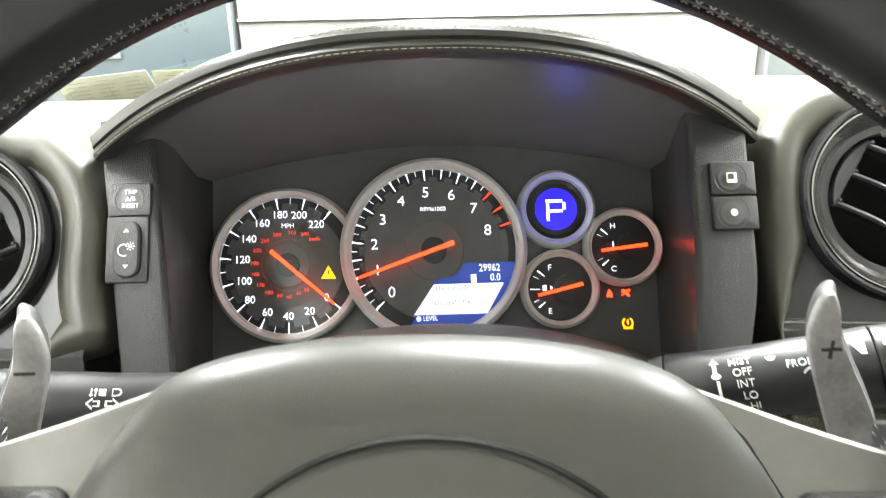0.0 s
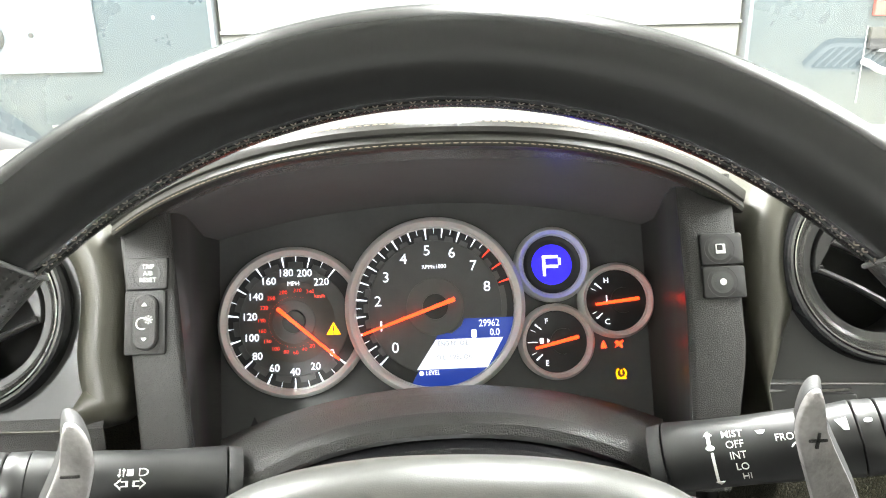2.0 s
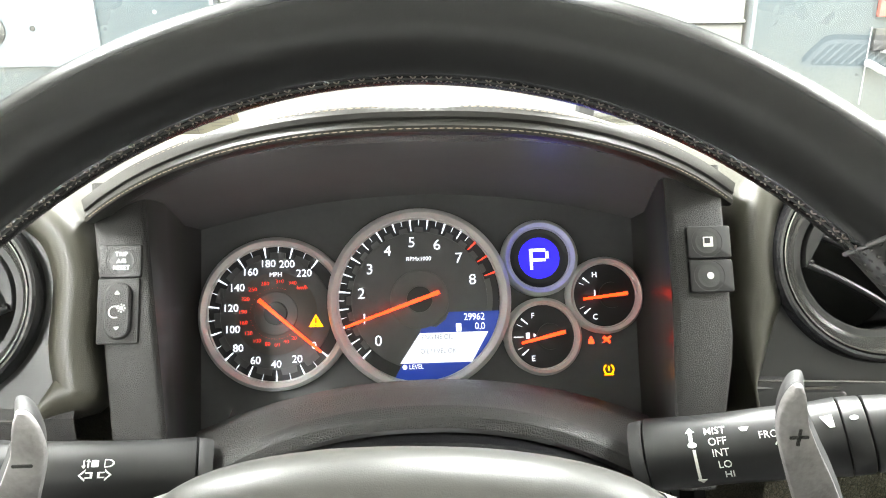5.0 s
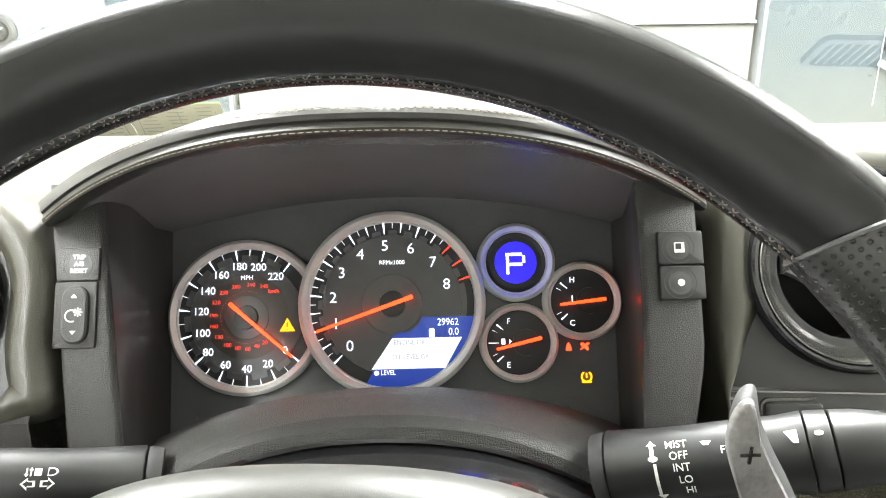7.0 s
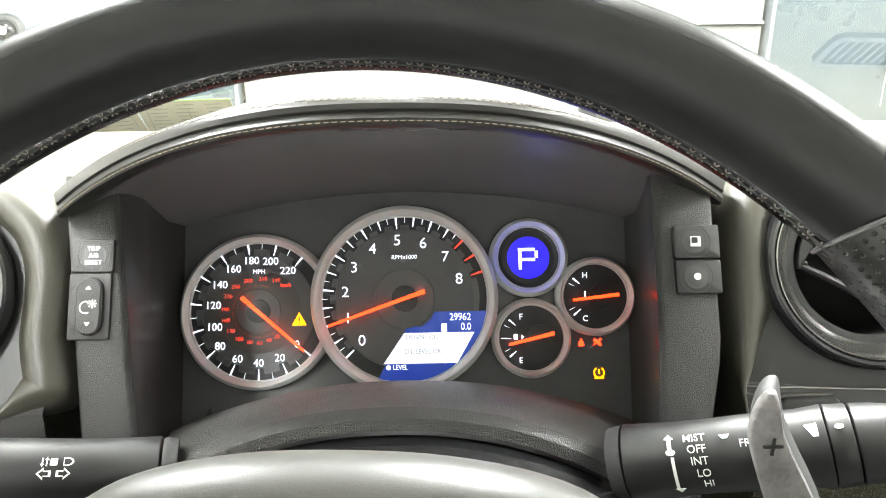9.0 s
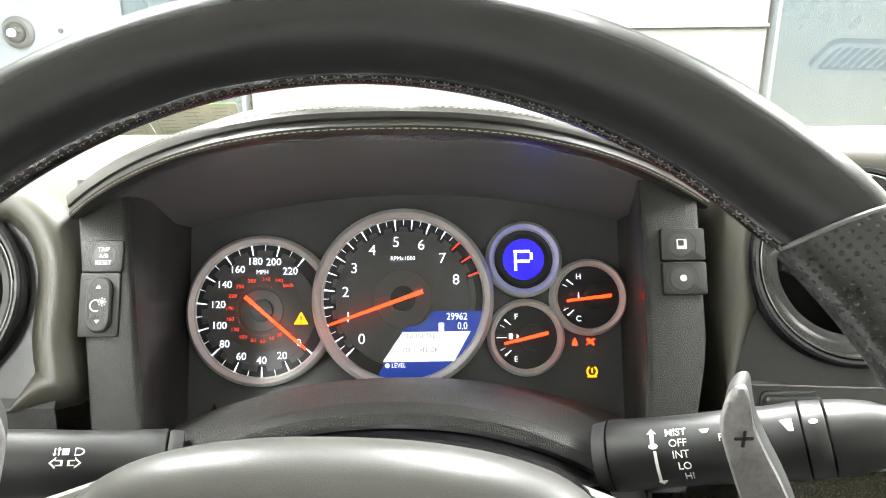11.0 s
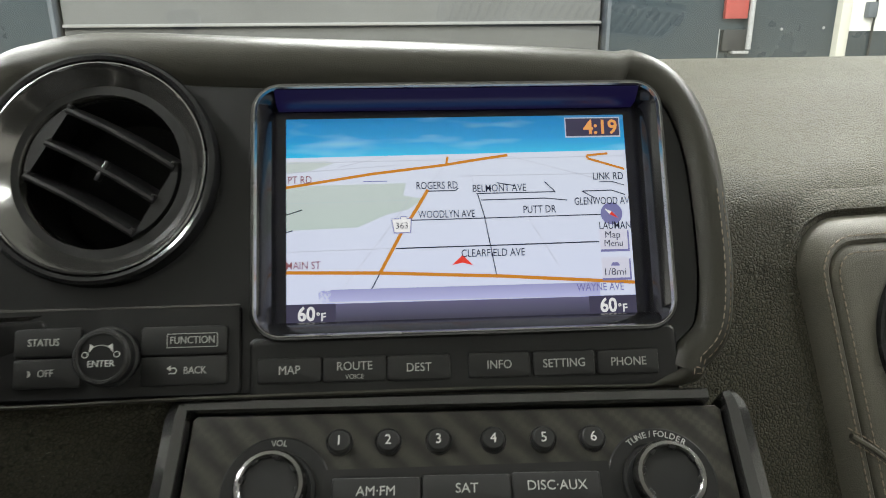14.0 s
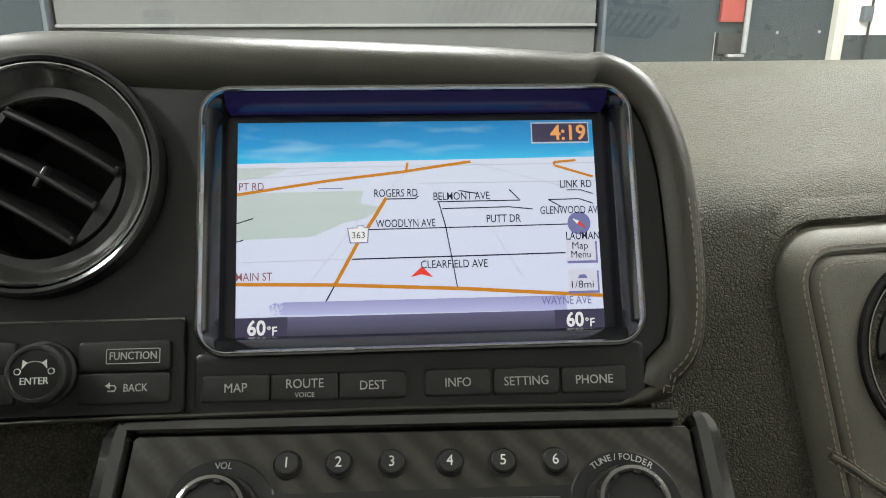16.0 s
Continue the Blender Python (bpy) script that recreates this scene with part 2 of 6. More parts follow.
def catmull(pts, n=6, closed=False):
    pts = [Vector(p) for p in pts]
    out, m = [], len(pts)
    for i in range(m if closed else m - 1):
        p0, p1, p2, p3 = (pts[(i + k) % m] if closed else pts[min(max(i + k, 0), m - 1)] for k in (-1, 0, 1, 2))
        for j in range(n):
            t = j / n
            out.append(0.5 * (2 * p1 + (p2 - p0) * t + (2 * p0 - 5 * p1 + 4 * p2 - p3) * t * t + (3 * p1 - p0 - 3 * p2 + p3) * t ** 3))
    if not closed:
        out.append(pts[-1])
    return out


def inset(poly, d):
    """Moves a counter-clockwise outline inwards by d (one number or one for each point)."""
    n, out = len(poly), []
    for i in range(n):
        a, b = Vector(poly[i - 1][:2]), Vector(poly[(i + 1) % n][:2])
        t = (b - a).normalized()
        k = d[i] if isinstance(d, (list, tuple)) else d
        out.append((poly[i][0] - t.y * k, poly[i][1] + t.x * k))
    return out


def sweep(path, radius, seg=10, caps=True, flat=1.0):
    """A tube along a path; radius is one number or one for each point."""
    path = [Vector(p) for p in path]
    rings, ref = [], Vector((0.13, 0.21, 0.97))
    for i, p in enumerate(path):
        t = (path[min(i + 1, len(path) - 1)] - path[max(i - 1, 0)]).normalized()
        u = (ref - ref.dot(t) * t).normalized()
        v = t.cross(u)
        r = radius[i] if isinstance(radius, (list, tuple)) else radius
        rings.append([p + r * (math.cos(a) * u + flat * math.sin(a) * v) for a in (2 * math.pi * k / seg for k in range(seg))])
    return loft(rings, True, caps)


def add_box(bm, m, sx, sy, sz):
    bmesh.ops.create_cube(bm, size=1, matrix=m @ Matrix.Diagonal((sx, sy, sz, 1)))


def box(sx, sy, sz, bevel=0.0, m=None):
    bm = bmesh.new()
    add_box(bm, m or Matrix(), sx, sy, sz)
    if bevel:
        bmesh.ops.bevel(bm, geom=bm.edges[:], offset=bevel, segments=2, affect="EDGES", profile=0.5)
    return bm


def flat(poly, z=0.0, d=0.0003):
    """A thin printed or displayed patch with its own small thickness."""
    return loft([lift(poly, z), lift(poly, z + d)], caps=True)


def line(p, q, w, z=0.0, d=0.0003):
    p, q = Vector(p), Vector(q)
    t = (q - p).normalized() * (w / 2)
    n = Vector((-t.y, t.x))
    return flat([p - n, q - n, q + n, p + n], z, d)


def stitches(path, step, length, r, lift_by=Vector((0, 0, 0))):
    """Separate short threads along a path, in one mesh."""
    path = [Vector(p) + lift_by for p in path]
    verts, faces, acc = [], [], 0.0
    for a, b in zip(path, path[1:]):
        seg = (b - a).length
        if seg < 1e-7:
            continue
        t = (b - a) / seg
        u = t.orthogonal().normalized()
        v = t.cross(u)
        while acc < seg:
            c = a + t * acc
            k = len(verts)
            for s, rr in ((-0.5, 0.45), (-0.25, 1.0), (0.25, 1.0), (0.5, 0.45)):
                for w in ((u), (v), (-u), (-v)):
                    verts.append(c + t * (s * length) + w * r * rr)
            for q in range(3):
                for i in range(4):
                    j = (i + 1) % 4
                    faces.append((k + 4 * q + i, k + 4 * q + j, k + 4 * q + 4 + j, k + 4 * q + 4 + i))
            faces += [(k, k + 1, k + 2, k + 3), (k + 12, k + 13, k + 14, k + 15)]
            acc += step
        acc -= seg
    bm = bmesh.new()
    vs = [bm.verts.new(p) for p in verts]
    for f in faces:
        bm.faces.new([vs[i] for i in f])
    return bm


def lettering(body, size, x, y, z, mat, parent, name="lettering", align="CENTER", rot=0.0, bold=0.0, squeeze=1.0, m=None, depth=0.00012):
    """Words in the built-in font, as a mesh of slight thickness."""
    cu = bpy.data.curves.new(name, "FONT")
    cu.body, cu.size, cu.align_x, cu.align_y, cu.extrude, cu.offset = body, size, align, "CENTER", depth, bold * size
    cu.resolution_u = 3
    tmp = bpy.data.objects.new(name, cu)
    scene.collection.objects.link(tmp)
    me = bpy.data.meshes.new_from_object(tmp.evaluated_get(bpy.context.evaluated_depsgraph_get()))
    bpy.data.objects.remove(tmp)
    bpy.data.curves.remove(cu)
    me.transform(pose(x, y, z + depth, 0, 0, rot) @ Matrix.Diagonal((squeeze, 1, 1, 1)))
    me.materials.clear()
    me.materials.append(mat)
    me.name = name
    ob = new(name, me)
    ob.parent = parent
    if m is not None:
        ob.matrix_basis = m
    return ob

# ---- the garage ----
WALL_BLUE = material("blue_grey_wall_paint", (0.026, 0.037, 0.044), 0.3, mottle=0.05, mottle_size=0.9, grain=0.02, grain_size=0.03)
WALL_PALE = material("pale_grey_wall_paint", (0.09, 0.102, 0.117), 0.4, mottle=0.12, mottle_size=0.5)
WALL_GREY = material("grey_wall_paint", (0.2, 0.2, 0.195), 0.6, mottle=0.08, mottle_size=0.5)
WALL_WHITE = material("white_wall_paint", (0.75, 0.74, 0.7), 0.6, mottle=0.06, mottle_size=0.5)
DOOR_GREY = material("door_steel_paint", (0.086, 0.086, 0.084), 0.5, mottle=0.1, mottle_size=0.35, grain=0.25, grain_size=0.012)
CONCRETE = material("concrete", (0.3, 0.29, 0.28), 0.6, mottle=0.25, mottle_size=0.4, grain=0.3, grain_size=0.01)
CEILING = material("ceiling_paint", (0.7, 0.7, 0.68), 0.8, mottle=0.05, mottle_size=0.5)
LAMP = material("led_panel", (0.9, 0.9, 0.9), emit=(0.98, 1.0, 0.9), power=18)
PAPER = material("paper", (0.26, 0.25, 0.19), 0.7, mottle=0.12, mottle_size=0.02)
INK = material("grey_ink", (0.16, 0.15, 0.13), 0.7, mottle_size=0.01)
GREEN_EDGE = material("green_print", (0.25, 0.42, 0.12), 0.6, mottle_size=0.01)
RED_PAINT = material("red_enamel", (0.32, 0.06, 0.05), 0.4, mottle_size=0.02)
TUBE = material("white_tube", (0.3, 0.3, 0.3), 0.4, mottle_size=0.02)
X0, X1, Y0, Y1, Z1 = -4.2, 5.2, -4.5, 4.0, 3.1
DOOR_L, DOOR_R = -1.06, 1.895


def wall(name, x0, x1, y0, y1, z0, z1, mat):
    return single(name, box(x1 - x0, y1 - y0, z1 - z0, m=Matrix.Translation(((x0 + x1) / 2, (y0 + y1) / 2, (z0 + z1) / 2))), mat,
                  name.replace("_", " ") + " of the garage", "wall", kind="structure")


tagged(wall("floor", X0, X1, Y0, Y1 + 0.3, -0.1, 0, CONCRETE), "grey concrete garage floor", "floor")
tagged(wall("ceiling", X0, X1, Y0, Y1 + 0.3, Z1, Z1 + 0.1, CEILING), "white painted garage ceiling", "ceiling")
wall("wall_west", X0 - 0.1, X0, Y0, Y1 + 0.3, 0, Z1, WALL_WHITE)
wall("wall_east", X1, X1 + 0.1, Y0, Y1 + 0.3, 0, Z1, WALL_WHITE)
wall("wall_south", X0, X1, Y0 - 0.1, Y0, 0, Z1, WALL_GREY)
tagged(wall("wall_north_left", X0, DOOR_L, Y1, Y1 + 0.2, 0, Z1, WALL_BLUE), "glossy blue-grey painted garage wall beside the door")
tagged(wall("wall_north_right", DOOR_R, 3.29, Y1, Y1 + 0.2, 0, Z1, WALL_BLUE), "glossy blue-grey painted garage wall beside the door")
tagged(wall("wall_north_end", 3.35, X1, Y1, Y1 + 0.2, 0, 1.0, WALL_BLUE), "blue-grey lower wall with white paint above")
tagged(wall("wall_north_end_upper", 3.35, X1, Y1 + 0.003, Y1 + 0.2, 1.0, Z1, WALL_WHITE), "white painted upper wall")
tagged(wall("wall_north_head", DOOR_L, DOOR_R, Y1, Y1 + 0.2, 2.5, Z1, WALL_BLUE), "blue-grey wall over the garage door")
single("trim_post", box(0.065, 0.25, Z1, 0.004, Matrix.Translation((3.32, Y1 + 0.075, Z1 / 2))), material("beige_post_paint", (0.55, 0.53, 0.46), 0.5, mottle_size=0.2),
       "beige painted upright post in the garage wall", "post", kind="structure")

# the sectional door: stacked steel panels with a shallow rail at every joint
garage_door = thing("door_1", "closed pale grey sectional garage door", "garage door", kind="structure")
SEAM, STEP = 1.05, 0.53
z = SEAM - 2 * STEP
while z < 2.5:
    lo, hi = max(z, 0.0), min(z + STEP, 2.5)
    w, h = DOOR_R - DOOR_L - 0.09, hi - lo - 0.012
    mp = pose((DOOR_L + DOOR_R) / 2, Y1 + 0.06, (lo + hi) / 2, 90)
    part("panel", loft([lift(rrect(w, h, 0.004, 2), -0.02), lift(rrect(w, h, 0.004, 2), 0.014), lift(rrect(w - 0.01, h - 0.01, 0.004, 2), 0.02),
                        lift(rrect(w - 0.03, h - 0.05, 0.004, 2), 0.016)], caps=True), DOOR_GREY, garage_door, m=mp)
    if lo > 0:
        part("joint_rail", box(w, 0.03, 0.016, 0.004, Matrix.Translation(((DOOR_L + DOOR_R) / 2, Y1 + 0.03, lo + 0.012))), WALL_GREY, garage_door, "pale rail over the joint")
    z += STEP
for x, s in ((DOOR_L, 1), (DOOR_R, -1)):
    part("side_jamb", box(0.022, 0.1, 2.5, 0.003, Matrix.Translation((x + s * 0.012, Y1 + 0.04, 1.25))), WALL_PALE, garage_door, "grey edge strip of the door")

# things on the wall
single("pale_wall_panel", box(2.2, 0.02, 1.6, 0.004, Matrix.Translation((-2.75, Y1 - 0.0125, 1.68))), WALL_PALE, "pale grey board on the blue-grey garage wall", "wall board")
cam_box = thing("security_camera", "round black dome camera on a pale wall board", "security camera", pose(-2.21, Y1 - 0.0235, 1.07, 90))
part("base", lathe([(0.0, 0), (0.085, 0), (0.085, 0.012), (0.07, 0.03), (0.0, 0.03)], 32), PLASTIC, cam_box)
part("dome", lathe([(0.055, 0.0305), (0.05, 0.05), (0.03, 0.068), (0.0, 0.075)], 24), GLOSS, cam_box)
part("lens", lathe([(0.024, 0.066), (0.02, 0.082), (0.0, 0.082)], 20), RING, cam_box, "grey lens ring")
for bx, bz, br in ((-1.985, 1.075, 0.014), (-1.35, 1.15, 0.009), (2.95, 1.015, 0.009), (3.22, 1.02, 0.009)):
    single("wall_bolt", lathe([(0.0, 0.0), (1.0 * br, 0.0), (0.9 * br, 0.5 * br), (0.0, 0.6 * br)], 12), RUBBER if bx < -1.9 else TUBE, "small round bolt head on the garage wall", "bolt", pose(bx, Y1 - (0.0235 if bx < -1.9 else 0.001), bz, 90), "bolts on the wall")
knob = thing("door_knob", "white lever handle on a slim rod at the garage wall", "door handle", pose(2.56, Y1, 0.0))
part("rod", sweep([(0, -0.004, 0.6), (0, -0.004, 1.02)], 0.003, 8), TUBE, knob)
part("lever", sweep([(0, -0.012, 0.83), (0.01, -0.05, 0.82), (0.06, -0.06, 0.79), (0.11, -0.05, 0.775)], 0.02, 10), TUBE, knob, "white rounded lever")
ext = thing("wall_sign_board", "red and grey board hanging on the garage wall", "board", pose(2.64, Y1 - 0.001, 0.0))
part("upper_half", box(0.14, 0.03, 0.55, 0.004, Matrix.Translation((0.0, -0.016, 1.35))), RED_PAINT, ext, "dull red upper half")
part("lower_half", box(0.14, 0.03, 0.12, 0.004, Matrix.Translation((0.0, -0.016, 0.955))), RUBBER, ext, "black box below")
single("tube_light", sweep([(2.725, Y1 - 0.045, 0.905), (2.725, Y1 - 0.045, 1.7)], 0.016, 10), TUBE, "white upright tube on the garage wall", "tube")
single("tube_shelf", box(0.1, 0.05, 0.016, 0.003, Matrix.Translation((2.68, Y1 - 0.026, 0.889))), TUBE, "short white ledge under the board", "ledge")
sw = thing("wall_socket", "grey box with cable on the white wall", "socket", pose(3.5, Y1, 1.12))
part("case", box(0.06, 0.04, 0.09, 0.005, Matrix.Translation((0, -0.018, 0))), WALL_PALE, sw)
part("cable", sweep([(0.03, -0.012, 0.5), (0.035, -0.012, 0.1), (0.03, -0.012, -0.2), (0.035, -0.014, -0.6)], 0.007, 8), RUBBER, sw, "black cable")

# ceiling lamps
LIGHTS = [(-1.6, 2.0, 0.85), (0.5, 2.0, 0.85), (2.6, 2.0, 0.85), (-1.9, -0.2, 0.9), (2.9, -0.2, 0.9), (-1.6, -2.6, 0.5), (0.4, -2.6, 0.5), (2.6, -2.6, 0.5)]
for lx, ly, share in LIGHTS:
    lamp = thing("ceiling_light", "long white fluorescent panel on the garage ceiling", "ceiling light", pose(lx, ly, Z1), "ceiling lights")
    part("frame", loft([lift(rrect(0.36, 1.46, 0.01, 2), 0), lift(rrect(0.36, 1.46, 0.01, 2), -0.05), lift(rrect(0.33, 1.43, 0.01, 2), -0.05), lift(rrect(0.33, 1.43, 0.01, 2), -0.035)], caps=True), TUBE, lamp)
    part("diffuser", loft([lift(rrect(0.32, 1.42, 0.01, 2), -0.036), lift(rrect(0.31, 1.41, 0.01, 2), -0.044)], caps=True), LAMP, lamp, "glowing white diffuser")
    area_light("ceiling_lamp", lx, ly, Z1 - 0.055, 0.3, 1.4, LAMP_WATTS * share)

# ---- the car's shell: roof, screen, pillars, doors, floor ----
HEADLINER = material("headliner_cloth", (0.42, 0.42, 0.4), 0.9, grain=0.3, grain_size=0.003)
CARPET = material("black_carpet", (0.02, 0.02, 0.02), 0.95, grain=0.5, grain_size=0.004)
CXM = 0.37
CL_, CR_ = -0.40, 1.14
roof = [[Vector((x, y, zz + 0.05 * (1 - ((x - CXM) / 0.7) ** 2))) for x in np.linspace(CL_ + 0.06, CR_ - 0.06, 13)] for y, zz in ((0.26, 1.27), (0.1, 1.3), (-0.4, 1.32), (-0.85, 1.29))]
rb = loft(roof, False)
bmesh.ops.solidify(rb, geom=rb.faces[:], thickness=0.03)
single("roof_lining", rb, HEADLINER, "pale grey cloth headliner of the car", "headliner", kind="structure")
for s, x in ((-1, CL_), (1, CR_)):
    side = "left" if s < 0 else "right"
    single("pillar_" + side, sweep(catmull([(x + s * 0.06, 0.98, 0.93), (x + s * 0.02, 0.75, 1.0), (x + s * 0.012, 0.62, 1.05), (x + s * 0.005, 0.5, 1.13), (x + s * 0.01, 0.24, 1.26), (x + s * 0.01, 0.0, 1.31)], 5), 0.04, 14), PLASTIC,
           "charcoal windscreen pillar trim", "pillar", kind="structure")
    single("door_panel_" + side, loft([[Vector((x + s * a, y, zz)) for y in (0.75, 0.4, 0.0, -0.5, -1.3)] for a, zz in ((0.06, 0.25), (0.0, 0.4), (0.01, 0.7), (0.0, 0.9), (0.03, 0.965), (0.08, 0.97))], False), LEATHER,
           "black leather door lining", "door", kind="structure")
single("car_floor", box(1.6, 2.9, 0.245, 0, Matrix.Translation((CXM, -0.45, 0.1225))), CARPET, "black carpeted car floor", "floor", kind="structure")
single("rear_bulkhead", box(1.56, 0.06, 0.72, 0.01, Matrix.Translation((CXM, -1.45, 0.61))), LEATHER, "black padded rear bulkhead of the cabin", "bulkhead", kind="structure")

glass = bpy.data.materials.new("windscreen_glass")
glass.use_nodes = True
nt = glass.node_tree
nt.nodes.clear()
out = nt.nodes.new("ShaderNodeOutputMaterial")
mix = nt.nodes.new("ShaderNodeMixShader")
tr = nt.nodes.new("ShaderNodeBsdfTransparent")
tr.inputs[0].default_value = (0.93, 0.96, 0.95, 1)
gl = nt.nodes.new("ShaderNodeBsdfGlossy")
gl.inputs["Roughness"].default_value = 0.02
fr = nt.nodes.new("ShaderNodeLayerWeight")
pw = nt.nodes.new("ShaderNodeMath")
pw.operation = "POWER"
pw.inputs[1].default_value = 5
ml = nt.nodes.new("ShaderNodeMath")
ml.operation = "MULTIPLY_ADD"
ml.inputs[1].default_value, ml.inputs[2].default_value = 1.4, 0.035
nt.links.new(fr.outputs["Facing"], pw.inputs[0])
nt.links.new(pw.outputs[0], ml.inputs[0])
nt.links.new(ml.outputs[0], mix.inputs[0])
nt.links.new(tr.outputs[0], mix.inputs[1])
nt.links.new(gl.outputs[0], mix.inputs[2])
nt.links.new(mix.outputs[0], out.inputs[0])
ws = []
for k in range(9):
    f = k / 8
    ws.append([Vector((x, 1.0 - 0.74 * f - (0.09 - 0.03 * f) * ((x - CXM) / 0.7) ** 2, 0.965 + 0.31 * f + 0.03 * f * (1 - ((x - CXM) / 0.7) ** 2))) for x in np.linspace(CL_ - 0.04 + 0.04 * f, CR_ + 0.04 - 0.04 * f, 17)])
wb = loft(ws, False)
ob = single("windscreen", wb, glass, "clear raked windscreen", "windscreen", kind="structure")
ob.visible_shadow = False

# ---- dashboard ----
PD = plane_frame(0.398, 0.331, 1.0, -5, 26.5)       # screen and vent pod
CLF = plane_frame(0.0036, 0.442, 0.9675, 0, 24.65)  # dial plane
AU = plane_frame(0.383, 0.283, 0.9135, -7.5, 49)    # audio panel
WH = plane_frame(-0.0021, 0.1402, 0.9944, -3.59, 31.59)    # steering wheel

dash = thing("dashboard", "black leather-covered dashboard with pale stitching", "dashboard", kind="structure")


def dash_section(x):
    """Points of the main body from the windscreen to the knees."""
    crest = 1.048 - 0.02 * max(0, (-x - 0.2)) / 0.15
    if abs(x) < 0.178:
        front = [(0.60, crest - 0.001), (0.58, crest - 0.02), (0.57, 1.0), (0.56, 0.95), (0.56, 0.9), (0.54, 0.75), (0.5, 0.5)]
    elif x < 0.505:
        front = [(0.50, crest - 0.004), (0.475, crest - 0.02), (0.465, 1.0), (0.455, 0.95), (0.445, 0.9), (0.44, 0.75), (0.46, 0.5)]
    else:
        s = 0.0524 * (x - 0.7)
        front = [(0.52, crest - 0.008), (0.44, crest - 0.036), (0.385 + s, 0.996), (0.362 + s, 0.968), (0.342 + s, 0.926), (0.31 + s, 0.855), (0.27 + s, 0.765)]
    return [(1.0, 0.955), (0.85, 0.985), (0.72, 1.025), (0.66, 1.042), (0.60, crest)] + front


xs = sorted(set(list(np.linspace(CL_ + 0.005, CR_ - 0.005, 27)) + [-0.177, -0.179, 0.177, 0.179, 0.504, 0.506, 0.53, 0.56]))
bm = loft([catmull([(x, y, z) for y, z in dash_section(x)], 4) for x in xs], False)
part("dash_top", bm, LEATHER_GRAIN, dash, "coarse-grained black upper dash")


# visor over the dials
def visor_edge(x):
    u = x / 0.164
    return Vector((0.003 + x, 0.312 + 0.0555 * abs(u) ** 1.95 + 0.002 * u, 1.1050 - 0.0505 * abs(u) ** 2.26))


vx = [0.164 * math.sin(math.pi / 2 * k / 24) for k in range(-24, 25)]
rows = [[] for _ in range(12)]
for x in vx:
    e, u = visor_edge(x), x / 0.164
    pts = [e + Vector((-0.02 * x, 0.012, -0.0105)), e + Vector((0, 0.004, -0.0092)), e + Vector((0, 0.0006, -0.0072)), e + Vector((0, 0.0, -0.0046)), e + Vector((0, 0.0016, -0.0030)), e + Vector((0, 0.0018, -0.0024)),
           e + Vector((0, 0.0004, -0.0010)), e + Vector((0, 0.0006, 0.0012)), e + Vector((0.01 * x, 0.0032, 0.0034)), e + Vector((0.02 * x, 0.008, 0.0046)),
           e + Vector((0.04 * x, 0.03, 0.0045 - 0.012 * u * u)), Vector((1.09 * x, 0.45, e.z - 0.012 - 0.02 * u * u)), Vector((1.2 * x, 0.62, 1.046))]
    pts.pop(9)
    for r, p in zip(rows, pts):
        r.append(p)
visor = part("cluster_visor", loft(rows, False), VISOR, dash, "stitched leather visor over the dials")
part("stitching", stitches([visor_edge(x) + Vector((0, 0.0000, -0.0058)) for x in np.linspace(-0.16, 0.16, 90)], 0.0034, 0.0025, 0.00028), THREAD, visor, "pale thread", kind="stuff")
part("stitching", stitches([visor_edge(x) + Vector((0, 0.0022, 0.0030)) for x in np.linspace(-0.16, 0.16, 90)], 0.0034, 0.0025, 0.00026), THREAD, visor, "pale thread", kind="stuff")


# pods round the vents and the screen
def pod(name, frame_m, outline, weight, label, back, holes=()):
    pts = [(p.x, p.y) for p in catmull([(x, y, 0) for x, y in outline], 5, True)]
    w = [weight(p) for p in pts]
    at = lambda d, h: [Vector((q[0], q[1], h * k)) for q, k in zip(inset(pts, [d * k for k in w]), w)]
    shift = frame_m.to_3x3().inverted() @ Vector((0, back, -0.012))
    rear = [p + shift for p in at(-0.002, -0.02)]
    rings = [rear, at(-0.001, -0.024), at(0.0, -0.016), at(0.0025, -0.007), at(0.006, -0.001), at(0.011, 0.0026), at(0.016, 0.0034), at(0.021, 0.0018), at(0.0255, -0.0014), at(0.0285, -0.0045)]
    ob = part(name, loft(rings), LEATHER, dash, label, frame_m)
    bm = bmesh.new()
    for loop in [inset(pts, [0.0285 * k + 0.0003 for k in w])] + list(holes):
        vs = [bm.verts.new((x, y, -0.0042)) for x, y in loop]
        for i in range(len(vs)):
            bm.edges.new((vs[i - 1], vs[i]))
    bmesh.ops.triangle_fill(bm, use_beauty=True, edges=bm.edges[:])
    part("front_plate", bm, PLASTIC_FINE, ob, "smooth black front plate")
    return ob, pts, w, at


def circle(r, cx=0.0, cy=0.0, n=48):
    return [(cx + r * math.cos(2 * math.pi * k / n), cy + r * math.sin(2 * math.pi * k / n)) for k in range(n)]


POD = [(0.0935, -0.0808), (0.1075, -0.0742), (0.1190, -0.0610), (0.1238, -0.0390), (0.1245, -0.0080), (0.1217, 0.0300), (0.1110, 0.0595), (0.0890, 0.0768), (0.05, 0.0818), (-0.019, 0.0855), (-0.09, 0.0885), (-0.150, 0.0912),
       (-0.182, 0.0895), (-0.211, 0.0790), (-0.2285, 0.0580), (-0.2325, 0.027), (-0.2315, -0.005), (-0.2265, -0.035), (-0.2240, -0.055), (-0.2235, -0.0785), (-0.12, -0.0795), (0.0, -0.0795)]
smooth01 = lambda v: min(1, max(0.06, v))


